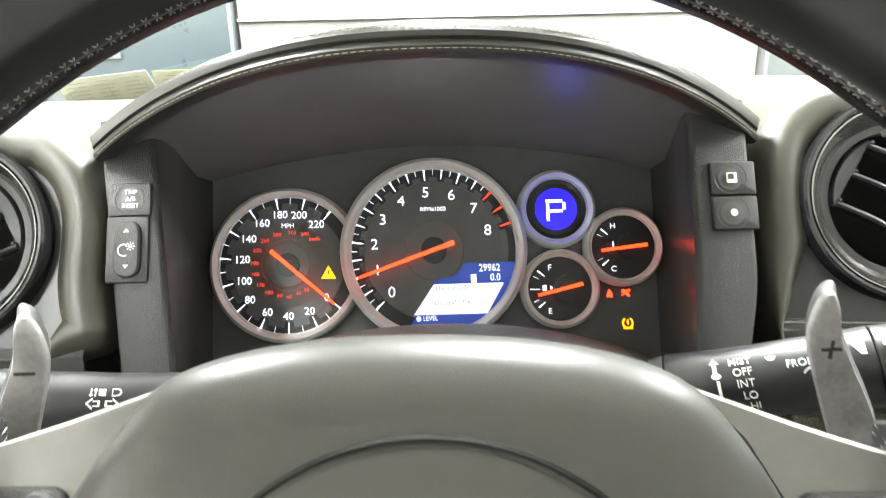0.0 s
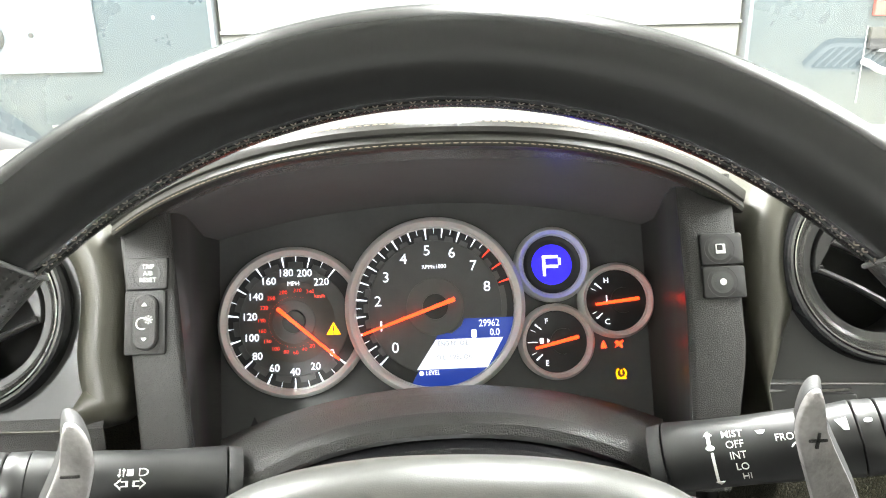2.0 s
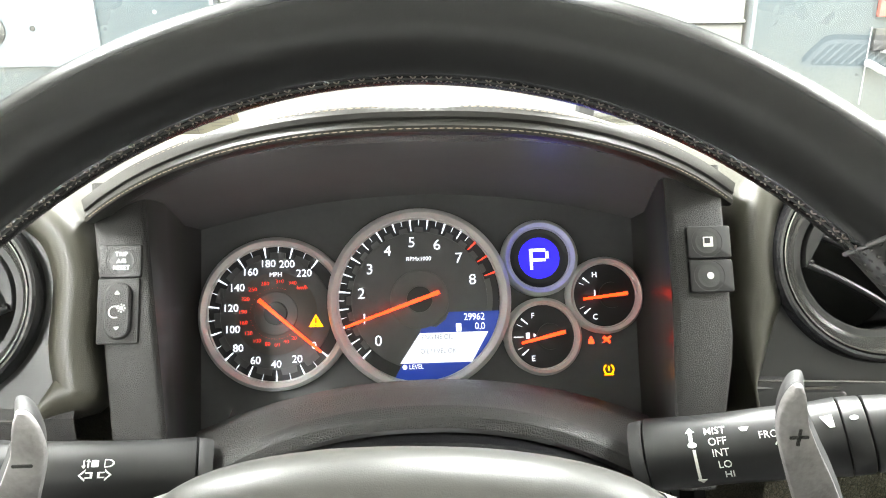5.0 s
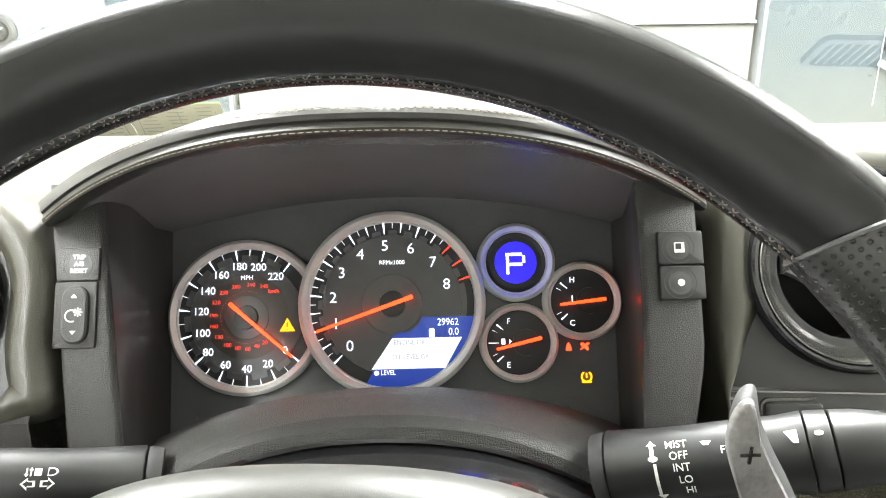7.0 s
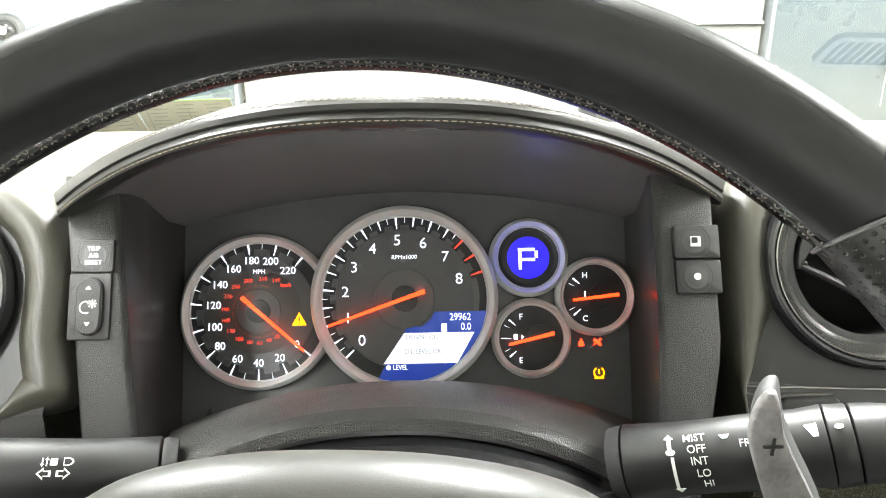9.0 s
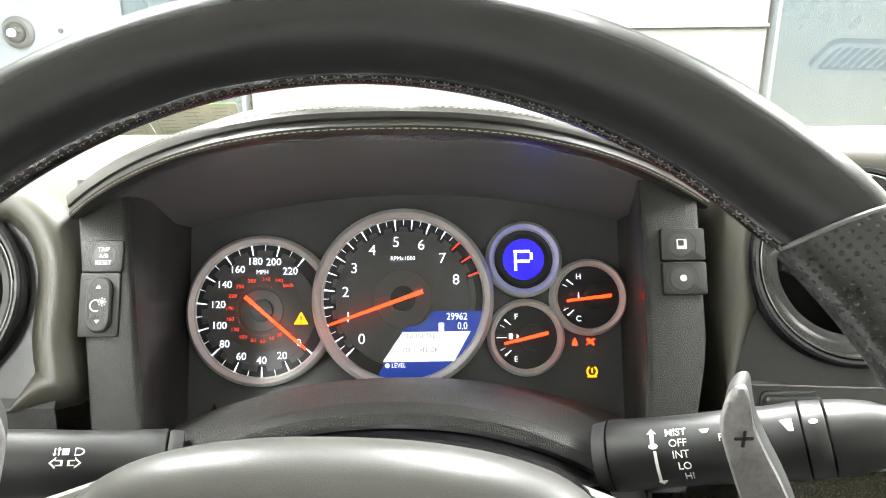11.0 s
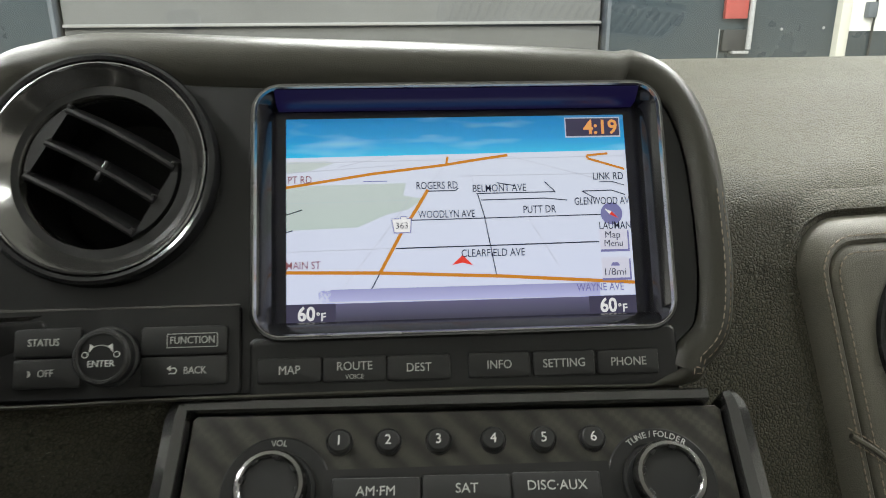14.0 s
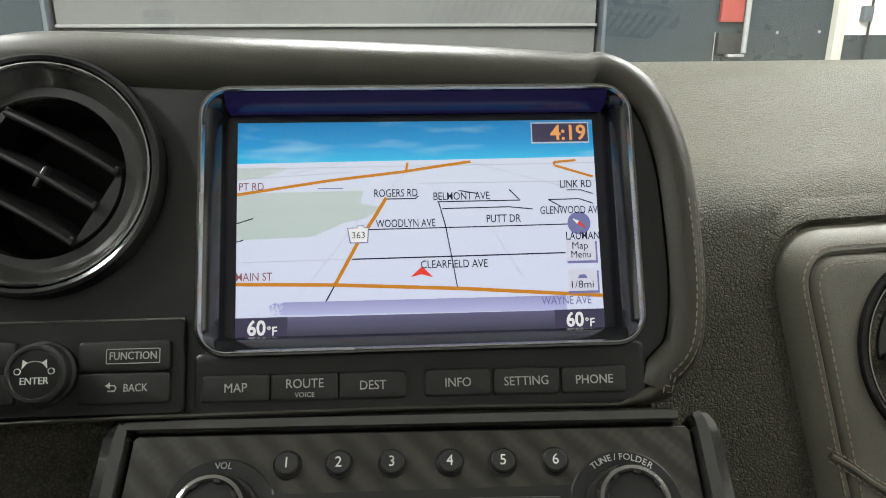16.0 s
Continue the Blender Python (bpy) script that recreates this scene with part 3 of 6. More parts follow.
def pod_weight(p):
    """How far the padded roll swells at a place on the pod's outline."""
    if p[0] < -0.2:
        return min(0.9, smooth01((p[1] + 0.045) / 0.05))
    if p[0] > 0.08:
        return min(0.64, max(smooth01((p[1] + 0.0775) / 0.03), smooth01((p[0] - 0.086) / 0.028)))
    return smooth01((p[1] + 0.0775) / 0.03)



centre_pod, pod_pts, pod_w, pod_at = pod("centre_pod", PD, POD, pod_weight, "leather pod round the screen and vent", 0.13,
                                [circle(0.0355, -0.1612, 0.0222), rrect(0.180, 0.1075, 0.012, 6, -0.0005, 0.0014)])
# two rows of stitches down the flank and round its lower corner
for d, h in ((0.0080, 0.0008), (0.0128, 0.0033)):
    row = [p for p, q in zip(pod_at(d, h), pod_pts) if q[0] > 0.1 and q[1] < 0.01]
    row.sort(key=lambda p: math.atan2(p.y, p.x - 0.05))
    part("stitching", stitches(row, 0.0038, 0.0027, 0.0003), THREAD, centre_pod, "pale thread", kind="stuff")
PL = plane_frame(-0.245, 0.352, 1.012, 0, 27)
PODL = [(0.0845, -0.056), (0.0875, -0.02), (0.0875, 0.018), (0.072, 0.048), (0.036, 0.066), (-0.02, 0.064), (-0.07, 0.055), (-0.11, 0.04), (-0.125, 0.0), (-0.125, -0.056), (0.0, -0.0575)]
pod("driver_pod", PL, PODL, lambda p: smooth01((p[1] + 0.056) / 0.03 if p[0] < 0.06 else 0.8), "leather pod round the driver's vent", 0.12, [circle(0.0355, 0.0125)])

# lower dash panels
for name, x0, x1, y, z, m in (("lower_panel", -0.39, -0.166, 0.330, 0.9635, PLASTIC_GREY), ("lower_panel", 0.176, 0.266, 0.318, 0.925, LEATHER_GRAIN)):
    prof = [(y + 0.03, z + 0.0015), (y + 0.002, z), (y - 0.002, z - 0.004), (y - 0.006, z - 0.05), (y, z - 0.2), (y + 0.08, z - 0.4)]
    part(name, loft([[Vector((x, a, b)) for a, b in prof] for x in np.linspace(x0, x1, 5)], False), m, dash, "lower knee panel")
part("lower_panel", loft([[Vector((x, a, b)) for a, b in ((0.36, 0.966), (0.336, 0.9645), (0.331, 0.961), (0.328, 0.9285))] for x in np.linspace(0.1735, 0.2, 3)], False), PLASTIC, dash)
# near-black boxes between binnacle and pods, the gap's shade put into their colour
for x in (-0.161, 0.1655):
    part("gap_shade", box(0.008, 0.10, 0.20, 0.002, pose(x, 0.425, 0.888, -27)), HOLLOW, dash, "near-black filler, the gap's shade in its colour")

# ---- instrument cluster ----
cluster = thing("instrument_cluster", "lit instrument cluster with five silver-ringed dials", "instrument cluster", CLF)
INV = CLF.inverted()
# bowl round the dials
front, rear = [], []
for x in np.linspace(-0.152, 0.154, 31):
    e = visor_edge(x)
    front.append(e + Vector((0, 0.012, -0.0105)))
    rear.append(CLF @ Vector((x * 1.1 + 0.002, 0.070 - 0.02 * (x / 0.13) ** 2, -0.0085)))
bowl = part("bowl", loft([[INV @ p for p in front], [INV @ (p.lerp(q, 0.55) + Vector((0, 0.0, 0.010))) for p, q in zip(front, rear)], [INV @ q for q in rear]], False), BOWL_LIT, cluster, "dark shroud above the dials")
PR = plane_frame(0.149, 0.355, 1.030, 0, 27)
PLS = plane_frame(-0.144, 0.362, 1.026, 0, 27)
for s, xr in ((-1, -0.15), (1, 0.152)):
    col = []
    for vp, v in ((0.050, 0.100), (0.032, 0.078), (0.02, 0.062), (0.0, 0.035), (-0.03, 0.0), (-0.06, -0.035), (-0.09, -0.08), (-0.125, -0.12)):
        p = INV @ (PLS @ Vector((0.0118 - 0.115 * vp, vp, -0.002)) if s < 0 else PR @ Vector((-0.0178 - 0.05 * max(0, -vp - 0.03), vp, -0.002)))
        q = Vector((xr, v, 0.0))
        col.append([p, p.lerp(q, 0.12) + Vector((-s * 0.0015, 0, 0)), p.lerp(q, 0.45) + Vector((s * 0.001, 0, -0.004)), p.lerp(q, 0.8) + Vector((-s * 0.001, 0, -0.010)), q + Vector((-s * 0.010, 0, -0.0085))])
    part("side_wall", loft([list(c) for c in zip(*col)], False), BOWL_SHADED, cluster, "curved side of the shroud, shaded in its colour")
part("faceplate", loft([lift(rrect(0.322, 0.24, 0.01, 5, 0.003, -0.035), -0.012), lift(rrect(0.322, 0.24, 0.01, 5, 0.003, -0.035), -0.006)], caps=True), PLASTIC_DARK, cluster, "matt black faceplate")


def dial(name, cx, cy, r, ring_w, label, depth=0.004, m=None):
    """Dial face with a sloping brushed ring; returned so that its marks can be put on it."""
    m = m or Matrix.Translation((cx, cy, 0))
    d = part(name, lathe([(0.0, 0.0), (r - ring_w + 0.001, 0.0), (r - ring_w + 0.001, -0.005)], 72), FACE_DARK, cluster, label, m)
    rw = ring_w
    part("bezel_ring", lathe([(r - rw, -0.004), (r - rw, depth * 0.3), (r - rw + 0.0012, depth), (r - rw * 0.45, depth + 0.0018), (r - 0.0012, depth + 0.0005), (r, depth - 0.0015), (r, -0.016)], 96), RING, d, "brushed silver ring")
    part("inner_lip", lathe([(r - rw + 0.0004, depth * 0.55), (r - rw - 0.0002, depth * 0.62), (r - rw - 0.0006, depth * 0.4), (r - rw - 0.0006, 0.0)], 72), RING, d, "thin bright inner lip")
    return d


def polar(r, deg):
    a = radians(deg)
    return Vector((r * math.sin(a), r * math.cos(a)))


def ticks(d, r0, r1, w, degs, mat, name="tick"):
    """Wedge-shaped marks, broad at the rim."""
    for a in degs:
        p, q, n = polar(r0, a), polar(r1, a), polar(w / 2, a + 90)
        part(name, flat([p - n * 0.45, q - n * 1.15, q + n * 1.15, p + n * 0.45], 0.0010), mat, d)


def needle(d, deg, length, tail, w, z=0.004):
    """A tapered pointer on a round hub; deg clockwise from straight up."""
    a, n = polar(1, deg), polar(1, deg + 90)
    p = [a * -tail - n * w * 0.6, a * length - n * w * 0.35, a * length + n * w * 0.35, a * -tail + n * w * 0.6]
    bm = loft([lift(p, z), lift(p, z + 0.0011), lift([q * 0.985 for q in p], z + 0.0016)], caps=True)
    part("needle", bm, NEEDLE, d, "glowing orange-red needle")


# speedometer
spd = dial("speedometer", -0.0915, -0.0055, 0.0488, 0.0055, "black speedometer dial with white figures")
part("step_disc", lathe([(0.0355, 0.0004), (0.0350, 0.0012), (0.0, 0.0012)], 64), FACE, spd)
part("hub_disc", lathe([(0.0140, 0.0013), (0.0136, 0.0020), (0.0, 0.0020)], 48), FACE_GREY, spd, "dark grey raised disc")
part("figure_disc", lathe([(0.0262, 0.0012), (0.0258, 0.00135), (0.0, 0.00135)], 64), material("figure_disc_grey", (0.1, 0.088, 0.082), 0.5, mottle=0.1, mottle_size=0.01), spd, "brown-grey inner disc")
part("hub", lathe([(0.0075, 0.002), (0.0072, 0.0042), (0.0, 0.0045)], 32), PLASTIC_FINE, spd)
SP = [(20 * k, 131 + 24.35 * k) for k in range(12)]
for n, a in SP:
    q = polar(1.0, a)
    lettering(str(n), 0.0067, q.x * (0.0288 if n > 99 else 0.0318), q.y * 0.0322, 0.0015, LIT_WHITE, spd, "numeral", squeeze=1.0, bold=0.0)
ticks(spd, 0.0360, 0.0432, 0.0011, [a for _, a in SP], LIT_WHITE)
ticks(spd, 0.0388, 0.0430, 0.0005, [a + 12.2 for _, a in SP[:-1]], LIT_WHITE)
for k in range(11):
    a = SP[k][1]
    part("step_block", flat([polar(0.0352, a + 4), polar(0.0352, a + 12), polar(0.0352, a + 20), polar(0.0392, a + 19), polar(0.0394, a + 12), polar(0.0392, a + 5)], 0.0002, 0.0010), FACE, spd)
lettering("MPH", 0.0040, 0.0, 0.0247, 0.0015, LIT_WHITE, spd)
lettering("km/h", 0.0034, 0.0168, 0.0160, 0.0015, LIT_RED, spd)
KM = [(20, 32, -45), (40, 18, -51), (60, 2, -56), (80, -15, -54), (100, -34, -48), (130, -49, -34), (160, -58, -15), (190, -59, 4), (220, -54, 27), (250, -41, 44), (280, -19, 54), (310, 7, 57), (340, 30, 54)]
for n, x, y in KM:
    lettering(str(n), 0.0035, x * 0.000355, y * 0.000355, 0.0015, LIT_RED, spd, "small_numeral", squeeze=1.05, bold=-0.02)
for k in range(40):
    part("dot", flat([polar(0.0163, 148 + 6 * k) + polar(0.00017, 90 * j) for j in range(4)], 0.00145), LIT_RED, spd)
needle(spd, 131, 0.0385, 0.0135, 0.0019)
wt = part("warning_triangle", flat([(0.0253 + 0.0046, -0.0092), (0.0253, -0.0012), (0.0253 - 0.0046, -0.0092)], 0.0013), AMBER, spd, "lit amber warning triangle")
part("mark", flat(rrect(0.0009, 0.0034, 0.0003, 2, 0.0253, -0.0052), 0.0017), FACE, wt)
part("mark", flat(rrect(0.0009, 0.0009, 0.0003, 2, 0.0253, -0.0082), 0.0017), FACE, wt)

# tachometer
tac = dial("tachometer", 0.0002, 0.0006, 0.0588, 0.0064, "black rev counter dial with white figures and blue display", 0.006,
           Matrix.Translation((0.0002, 0.0006, 0.0065)) @ Matrix.Scale(0.985, 4))
part("step_disc", lathe([(0.0440, 0.0004), (0.0435, 0.0013), (0.0, 0.0013)], 72), FACE, tac)
part("hub_disc", lathe([(0.0190, 0.0013), (0.0185, 0.0022), (0.0, 0.0022)], 48), FACE_GREY, tac, "dark grey raised disc")
part("hub", lathe([(0.0085, 0.002), (0.0082, 0.0045), (0.0, 0.0048)], 32), PLASTIC_FINE, tac)
TC = [(k, -134.5 + 25.75 * k) for k in range(9)]
for n, a in TC:
    q = polar(0.0370, a)
    lettering(str(n), 0.0096, q.x - 0.0006, q.y, 0.0015, LIT_WHITE, tac, "numeral", squeeze=1.05, bold=-0.006)
ticks(tac, 0.0447, 0.0525, 0.0012, [a for n, a in TC if n < 7], LIT_WHITE)
ticks(tac, 0.0447, 0.0525, 0.0012, [a for n, a in TC if n >= 7] + [TC[7][1] + 12.875], LIT_RED)
ticks(tac, 0.0457, 0.0522, 0.0010, [a + 12.875 for n, a in TC[:7]], LIT_WHITE)
ticks(tac, 0.0482, 0.0522, 0.0005, [a + 6.44 * j for n, a in TC[:7] for j in (1, 3)], LIT_WHITE)
for k in range(16):
    a = TC[0][1] + 12.875 * k
    part("step_block", flat([polar(0.0437, a + 2.4), polar(0.0437, a + 10.5), polar(0.0470, a + 9.6), polar(0.0470, a + 3.2)], 0.0002, 0.0012), FACE, tac)
part("grey_arc", flat([polar(0.0437, TC[8][1] + t) for t in range(3, 36, 4)] + [polar(0.0472, TC[8][1] + t) for t in range(35, 2, -4)], 0.0003, 0.0011), FACE_GREY, tac)
lettering("RPMx1000", 0.0037, 0.0, 0.0262, 0.0015, LIT_WHITE, tac, squeeze=1.0)
needle(tac, -109, 0.0505, 0.0135, 0.0021)
lcd = part("lcd_panel", flat([(0.0185, -0.0085), (0.0515, -0.0085), polar(0.0525, 108), polar(0.0525, 124), polar(0.0525, 138), polar(0.0525, 152), polar(0.0525, 165), polar(0.0525, 178), polar(0.0525, 190), polar(0.0525, 199), (0.002, -0.0165), (0.010, -0.0180), (0.0165, -0.0130)], 0.0014, 0.0006), LCD_BLUE, tac, "blue dot-matrix display")
part("info_window", flat([(-0.0005, -0.0215), (0.0435, -0.0215), (0.0325, -0.0405), (-0.0135, -0.0405)], 0.0021), LCD_WHITE, lcd, "white message window")
lettering("29962", 0.0064, 0.0415, -0.0121, 0.0021, LIT_WHITE, lcd, align="RIGHT", squeeze=0.85)
lettering("0.0", 0.0064, 0.0415, -0.0182, 0.0021, LIT_WHITE, lcd, align="RIGHT", squeeze=0.85)
part("trip_mark", flat(rrect(0.0034, 0.0052, 0.0005, 2, 0.0245, -0.0185), 0.0021), LIT_WHITE, lcd)
lettering("ENGINE OIL", 0.0044, 0.0005, -0.0243, 0.0031, LCD_GREY, lcd, align="LEFT", squeeze=0.85)
lettering("OIL LEVEL OK", 0.0044, -0.0005, -0.0332, 0.0031, LCD_GREY, lcd, align="LEFT", squeeze=0.85)
part("round_mark", flat([(-0.0105 + 0.0015 * math.cos(a), -0.0428 + 0.0015 * math.sin(a)) for a in np.linspace(0, 2 * math.pi, 12, endpoint=False)], 0.0021), LIT_WHITE, lcd)
lettering("LEVEL", 0.0042, -0.0078, -0.0428, 0.0021, LIT_WHITE, lcd, align="LEFT", squeeze=0.85)

# gear display
gear = dial("gear_display", 0.0787, 0.0255, 0.0249, 0.0052, "round gear display with a blue lit letter")
part("cone", lathe([(0.0200, 0.0012), (0.0160, -0.0002), (0.0135, -0.0004)], 48), PLASTIC_FINE, gear)
part("lit_disc", lathe([(0.0, 0.0003), (0.0134, 0.0003), (0.0134, -0.001)], 48), P_BLUE, gear, "deep blue lit disc")
for p, q in (((-0.0052, -0.0075), (-0.0052, 0.0048)), ((-0.0064, 0.0052), (0.0042, 0.0052)), ((0.0052, 0.0043), (0.0052, -0.0003)), ((0.0042, -0.0012), (-0.004, -0.0012))):
    part("letter_stroke", line(p, q, 0.0019, 0.0005, 0.0003), LIT_WHITE, gear)

# temperature and fuel dials
for name, cx, cy, deg, words, label in (("temperature_gauge", 0.1203, 0.0002, 84, ("H", "C"), "small temperature gauge with glowing needle"), ("fuel_gauge", 0.079, -0.0252, 77, ("F", "E"), "small fuel gauge with glowing needle")):
    g = dial(name, cx, cy, 0.0249, 0.0041, label)
    ticks(g, 0.0125, 0.0180, 0.0010, (-50, 230), LIT_WHITE)
    ticks(g, 0.0150, 0.0185, 0.0004, (-63, 243) if words[0] == "H" else (-64, 244), LIT_WHITE)
    if words[0] == "F":
        ticks(g, 0.0125, 0.0190, 0.0006, (-90,), LIT_WHITE)
    lettering(words[0], 0.0051, -0.0062, 0.0133, 0.0011, LIT_WHITE, g)
    lettering(words[1], 0.0051, -0.0068, -0.0140, 0.0011, LIT_WHITE, g)
    part("hub", lathe([(0.0085, 0.0009), (0.0083, 0.0024), (0.0, 0.0026)], 28, cx=0.0045), PLASTIC_FINE, g)
    a = radians(deg)
    d, n = Vector((math.sin(a), math.cos(a))), Vector((math.cos(a), -math.sin(a)))
    c = Vector((-0.001, -0.0008))
    p = [c - d * 0.0135 - n * 0.0008, c + d * 0.0155 - n * 0.0011, c + d * 0.0155 + n * 0.0011, c - d * 0.0135 + n * 0.0008]
    part("needle", loft([lift(p, 0.003), lift(p, 0.0042)], caps=True), NEEDLE, g, "glowing orange-red needle")
    if words[0] == "F":
        part("pump_icon", flat(rrect(0.0024, 0.0036, 0.0004, 2, -0.0098, 0.0008), 0.0010), LIT_WHITE, g)
        part("pump_icon", flat([(-0.006, -0.0006), (-0.0044, 0.0008), (-0.006, 0.0022)], 0.0010), LIT_WHITE, g)
    else:
        part("thermometer_icon", line((-0.0064, -0.0006), (-0.0064, 0.0034), 0.0007, 0.0010), LIT_WHITE, g)
        part("thermometer_icon", line((-0.0088, -0.0014), (-0.004, -0.0014), 0.0006, 0.0010), LIT_WHITE, g)

# warning lamps
belt = part("belt_lamp", flat([(0.1117 + x * 0.0001, -0.0287 + y * 0.0001) for x, y in ((-18, -24), (18, -24), (14, 4), (4, 10), (7, 17), (0, 25), (-7, 17), (-4, 10), (-14, 4))], -0.0058), WARN_RED, cluster, "lit red seat belt lamp")
part("airbag_lamp", flat([(0.1222 + x * 0.0001, -0.0287 + y * 0.0001) for x, y in ((-32, -24), (-4, -8), (16, -26), (24, -18), (12, 4), (30, 16), (24, 24), (2, 12), (-16, 24), (-30, 10), (-14, -2))], -0.0058), WARN_RED, cluster, "lit red airbag lamp")
tp = part("tyre_lamp", loft([[Vector((0.1224 + r * math.cos(a), -0.0480 + r * math.sin(a), -0.0057)) for a in np.linspace(radians(-240), radians(60), 22)] for r in (0.0027, 0.0036)], False), AMBER, cluster, "lit amber tyre pressure lamp")
part("mark", flat(rrect(0.0008, 0.0030, 0.0003, 2, 0.1224, -0.0473), -0.0057), AMBER, tp)
part("foot", line((0.1194, -0.0513), (0.1254, -0.0513), 0.0008, -0.0057), AMBER, tp)

# ---- switch panels beside the dials ----
def side_panel(name, m, x0, x1, label):
    t = thing(name, label, "switch panel", m)
    n = 14
    rings = []
    for k in range(n):
        v = 0.0420 - 0.161 * k / (n - 1)
        right = x0 < -0.015
        ri, li = (0.014, 0.0) if right else (0.0, -0.014)
        # the panels lean towards the column as they go down
        a0 = x0 - 0.05 * max(0, -v - 0.03) if right else x0 - 0.115 * v
        a1 = x1 - 0.2 * max(0, -v - 0.05) if right else x1 - 0.115 * v
        prof = [(a0 + ri, -0.03), (a0, -0.003), (a0 + 0.001, -0.0008), (a0 + 0.003, 0.0005), (a1 - 0.003, 0.0005), (a1 - 0.001, -0.0008), (a1, -0.003), (a1 + li, -0.03)]
        rings.append([Vector((a, v, b - 0.0015 * max(0, (-v - 0.05) / 0.05) ** 2)) for a, b in prof])
    part("panel", loft(rings, False), PLASTIC_GREY, t, "charcoal grained plastic panel")
    return t


sp = side_panel("switch_panel", PR, -0.0182, 0.0112, "charcoal switch panel with two square buttons")
for cy, h in ((0.0018, 0.0164), (-0.0153, 0.0164)):
    b = part("button", key_cap(0.0222, h, 0.0026, 0.0012, 0.0008, 0.0008, cy, 0.0002), PLASTIC_FINE, sp, "black square button")
    part("dish", lathe([(0.0078, 0.0029), (0.0072, 0.0026), (0.0045, 0.0030), (0.0, 0.0032)], 32, cx=-0.0005, cy=cy), PLASTIC, b)
    if cy > 0:
        part("icon", flat(rrect(0.0050, 0.0050, 0.0003, 2, -0.0002, cy), 0.0034), PRINT, b)
        part("icon", flat(rrect(0.0028, 0.0028, 0.0003, 2, -0.0007, cy + 0.0005), 0.0038), PLASTIC_FINE, b)
    else:
        part("icon", flat([(-0.0003 + 0.0017 * math.cos(a), cy + 0.0017 * math.sin(a)) for a in np.linspace(0, 2 * math.pi, 16, endpoint=False)], 0.0034), PRINT, b)
sp = side_panel("switch_panel", PLS, -0.0143, 0.0122, "charcoal switch panel with trip reset and dimmer keys")
b = part("button", key_cap(0.0206, 0.0164, 0.0022, 0.0012, 0.0008, -0.0010, 0.0014, 0.0002), PLASTIC_GREY, sp, "grey trip reset button")
part("dish", lathe([(0.0078, 0.0025), (0.0072, 0.0022), (0.0045, 0.0026), (0.0, 0.0028)], 32, cx=-0.0002, cy=0.0014), PLASTIC_FINE, b)
for k, w in enumerate(("TRIP", "A/B", "RESET")):
    lettering(w, 0.0032, -0.0002, 0.0047 - 0.0034 * k, 0.0030, PRINT, b)
b = part("button", key_cap(0.0206, 0.0325, 0.0018, 0.0012, 0.0008, -0.0018, -0.0234, 0.0002), PLASTIC_GREY, sp, "grey dimmer rocker")
part("rocker", loft([lift(rrect(0.0132, 0.0285, 0.0064, 6, -0.0012, -0.0234), 0.0018), lift(rrect(0.0128, 0.0281, 0.0062, 6, -0.0012, -0.0234), 0.0034), lift(rrect(0.0108, 0.0262, 0.0052, 6, -0.0012, -0.0234), 0.0042)], caps=True), PLASTIC_GREY, b)
part("icon", flat([(-0.0026, -0.0153), (0.0002, -0.0153), (-0.0012, -0.0135)], 0.0043), PRINT, b)
part("icon", flat([(-0.0026, -0.0312), (-0.0012, -0.0330), (0.0002, -0.0312)], 0.0043), PRINT, b)
part("icon", loft([[Vector((-0.0022 + r * math.cos(a), -0.0240 + r * math.sin(a), 0.0044)) for a in np.linspace(radians(60), radians(300), 14)] for r in (0.0026, 0.0031)], False), PRINT, b)
for a in range(0, 360, 45):
    part("ray", line(Vector((0.0010, -0.0222)) + polar(0.0014, a), Vector((0.0010, -0.0222)) + polar(0.0022, a), 0.0004, 0.0043), PRINT, b)
part("icon", flat([(0.0010 + 0.0009 * math.cos(a), -0.0222 + 0.0009 * math.sin(a)) for a in np.linspace(0, 2 * math.pi, 10, endpoint=False)], 0.0043), PRINT, b)

# ---- steering column shroud, stalks, paddles, wheel ----
shroud = thing("steering_column_shroud", "grained black steering column cover with a glossy top", "column cover")
ang = [(-1 + 2 * k / 24) for k in range(25)]
rows = [[], [], [], [], [], []]
for u in ang:
    xb, zb = 0.005 + 0.124 * u, 0.9575 - 0.0275 * abs(u) ** 2.1
    xf, zf = 0.003 + 0.1005 * u, 0.9820 - 0.0290 * abs(u) ** 2.2
    for r, p in zip(rows, ((xb, 0.36, zb - 0.03), (xb, 0.358, zb), (0.5 * (xb + xf) * 1.01, 0.325, 0.5 * (zb + zf) + 0.0025), (xf, 0.292, zf), (xf * 0.985, 0.286, zf - 0.002), (xf * 0.97, 0.284, zf - 0.0065))):
        r.append(Vector(p))
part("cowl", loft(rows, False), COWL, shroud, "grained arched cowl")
rows = [[], [], [], []]
for u in ang:
    xf, zf = 0.003 + 0.1005 * u, 0.9820 - 0.0290 * abs(u) ** 2.2
    for r, p in zip(rows, ((xf * 0.97, 0.2870, zf - 0.0105), (xf * 0.965, 0.266, zf - 0.0045), (xf * 0.93, 0.245, zf + 0.0020), (xf * 0.86, 0.200, zf + 0.0150))):
        r.append(Vector(p))
part("gloss_cover", loft(rows, False), COVER, shroud, "glossy black upper cover")
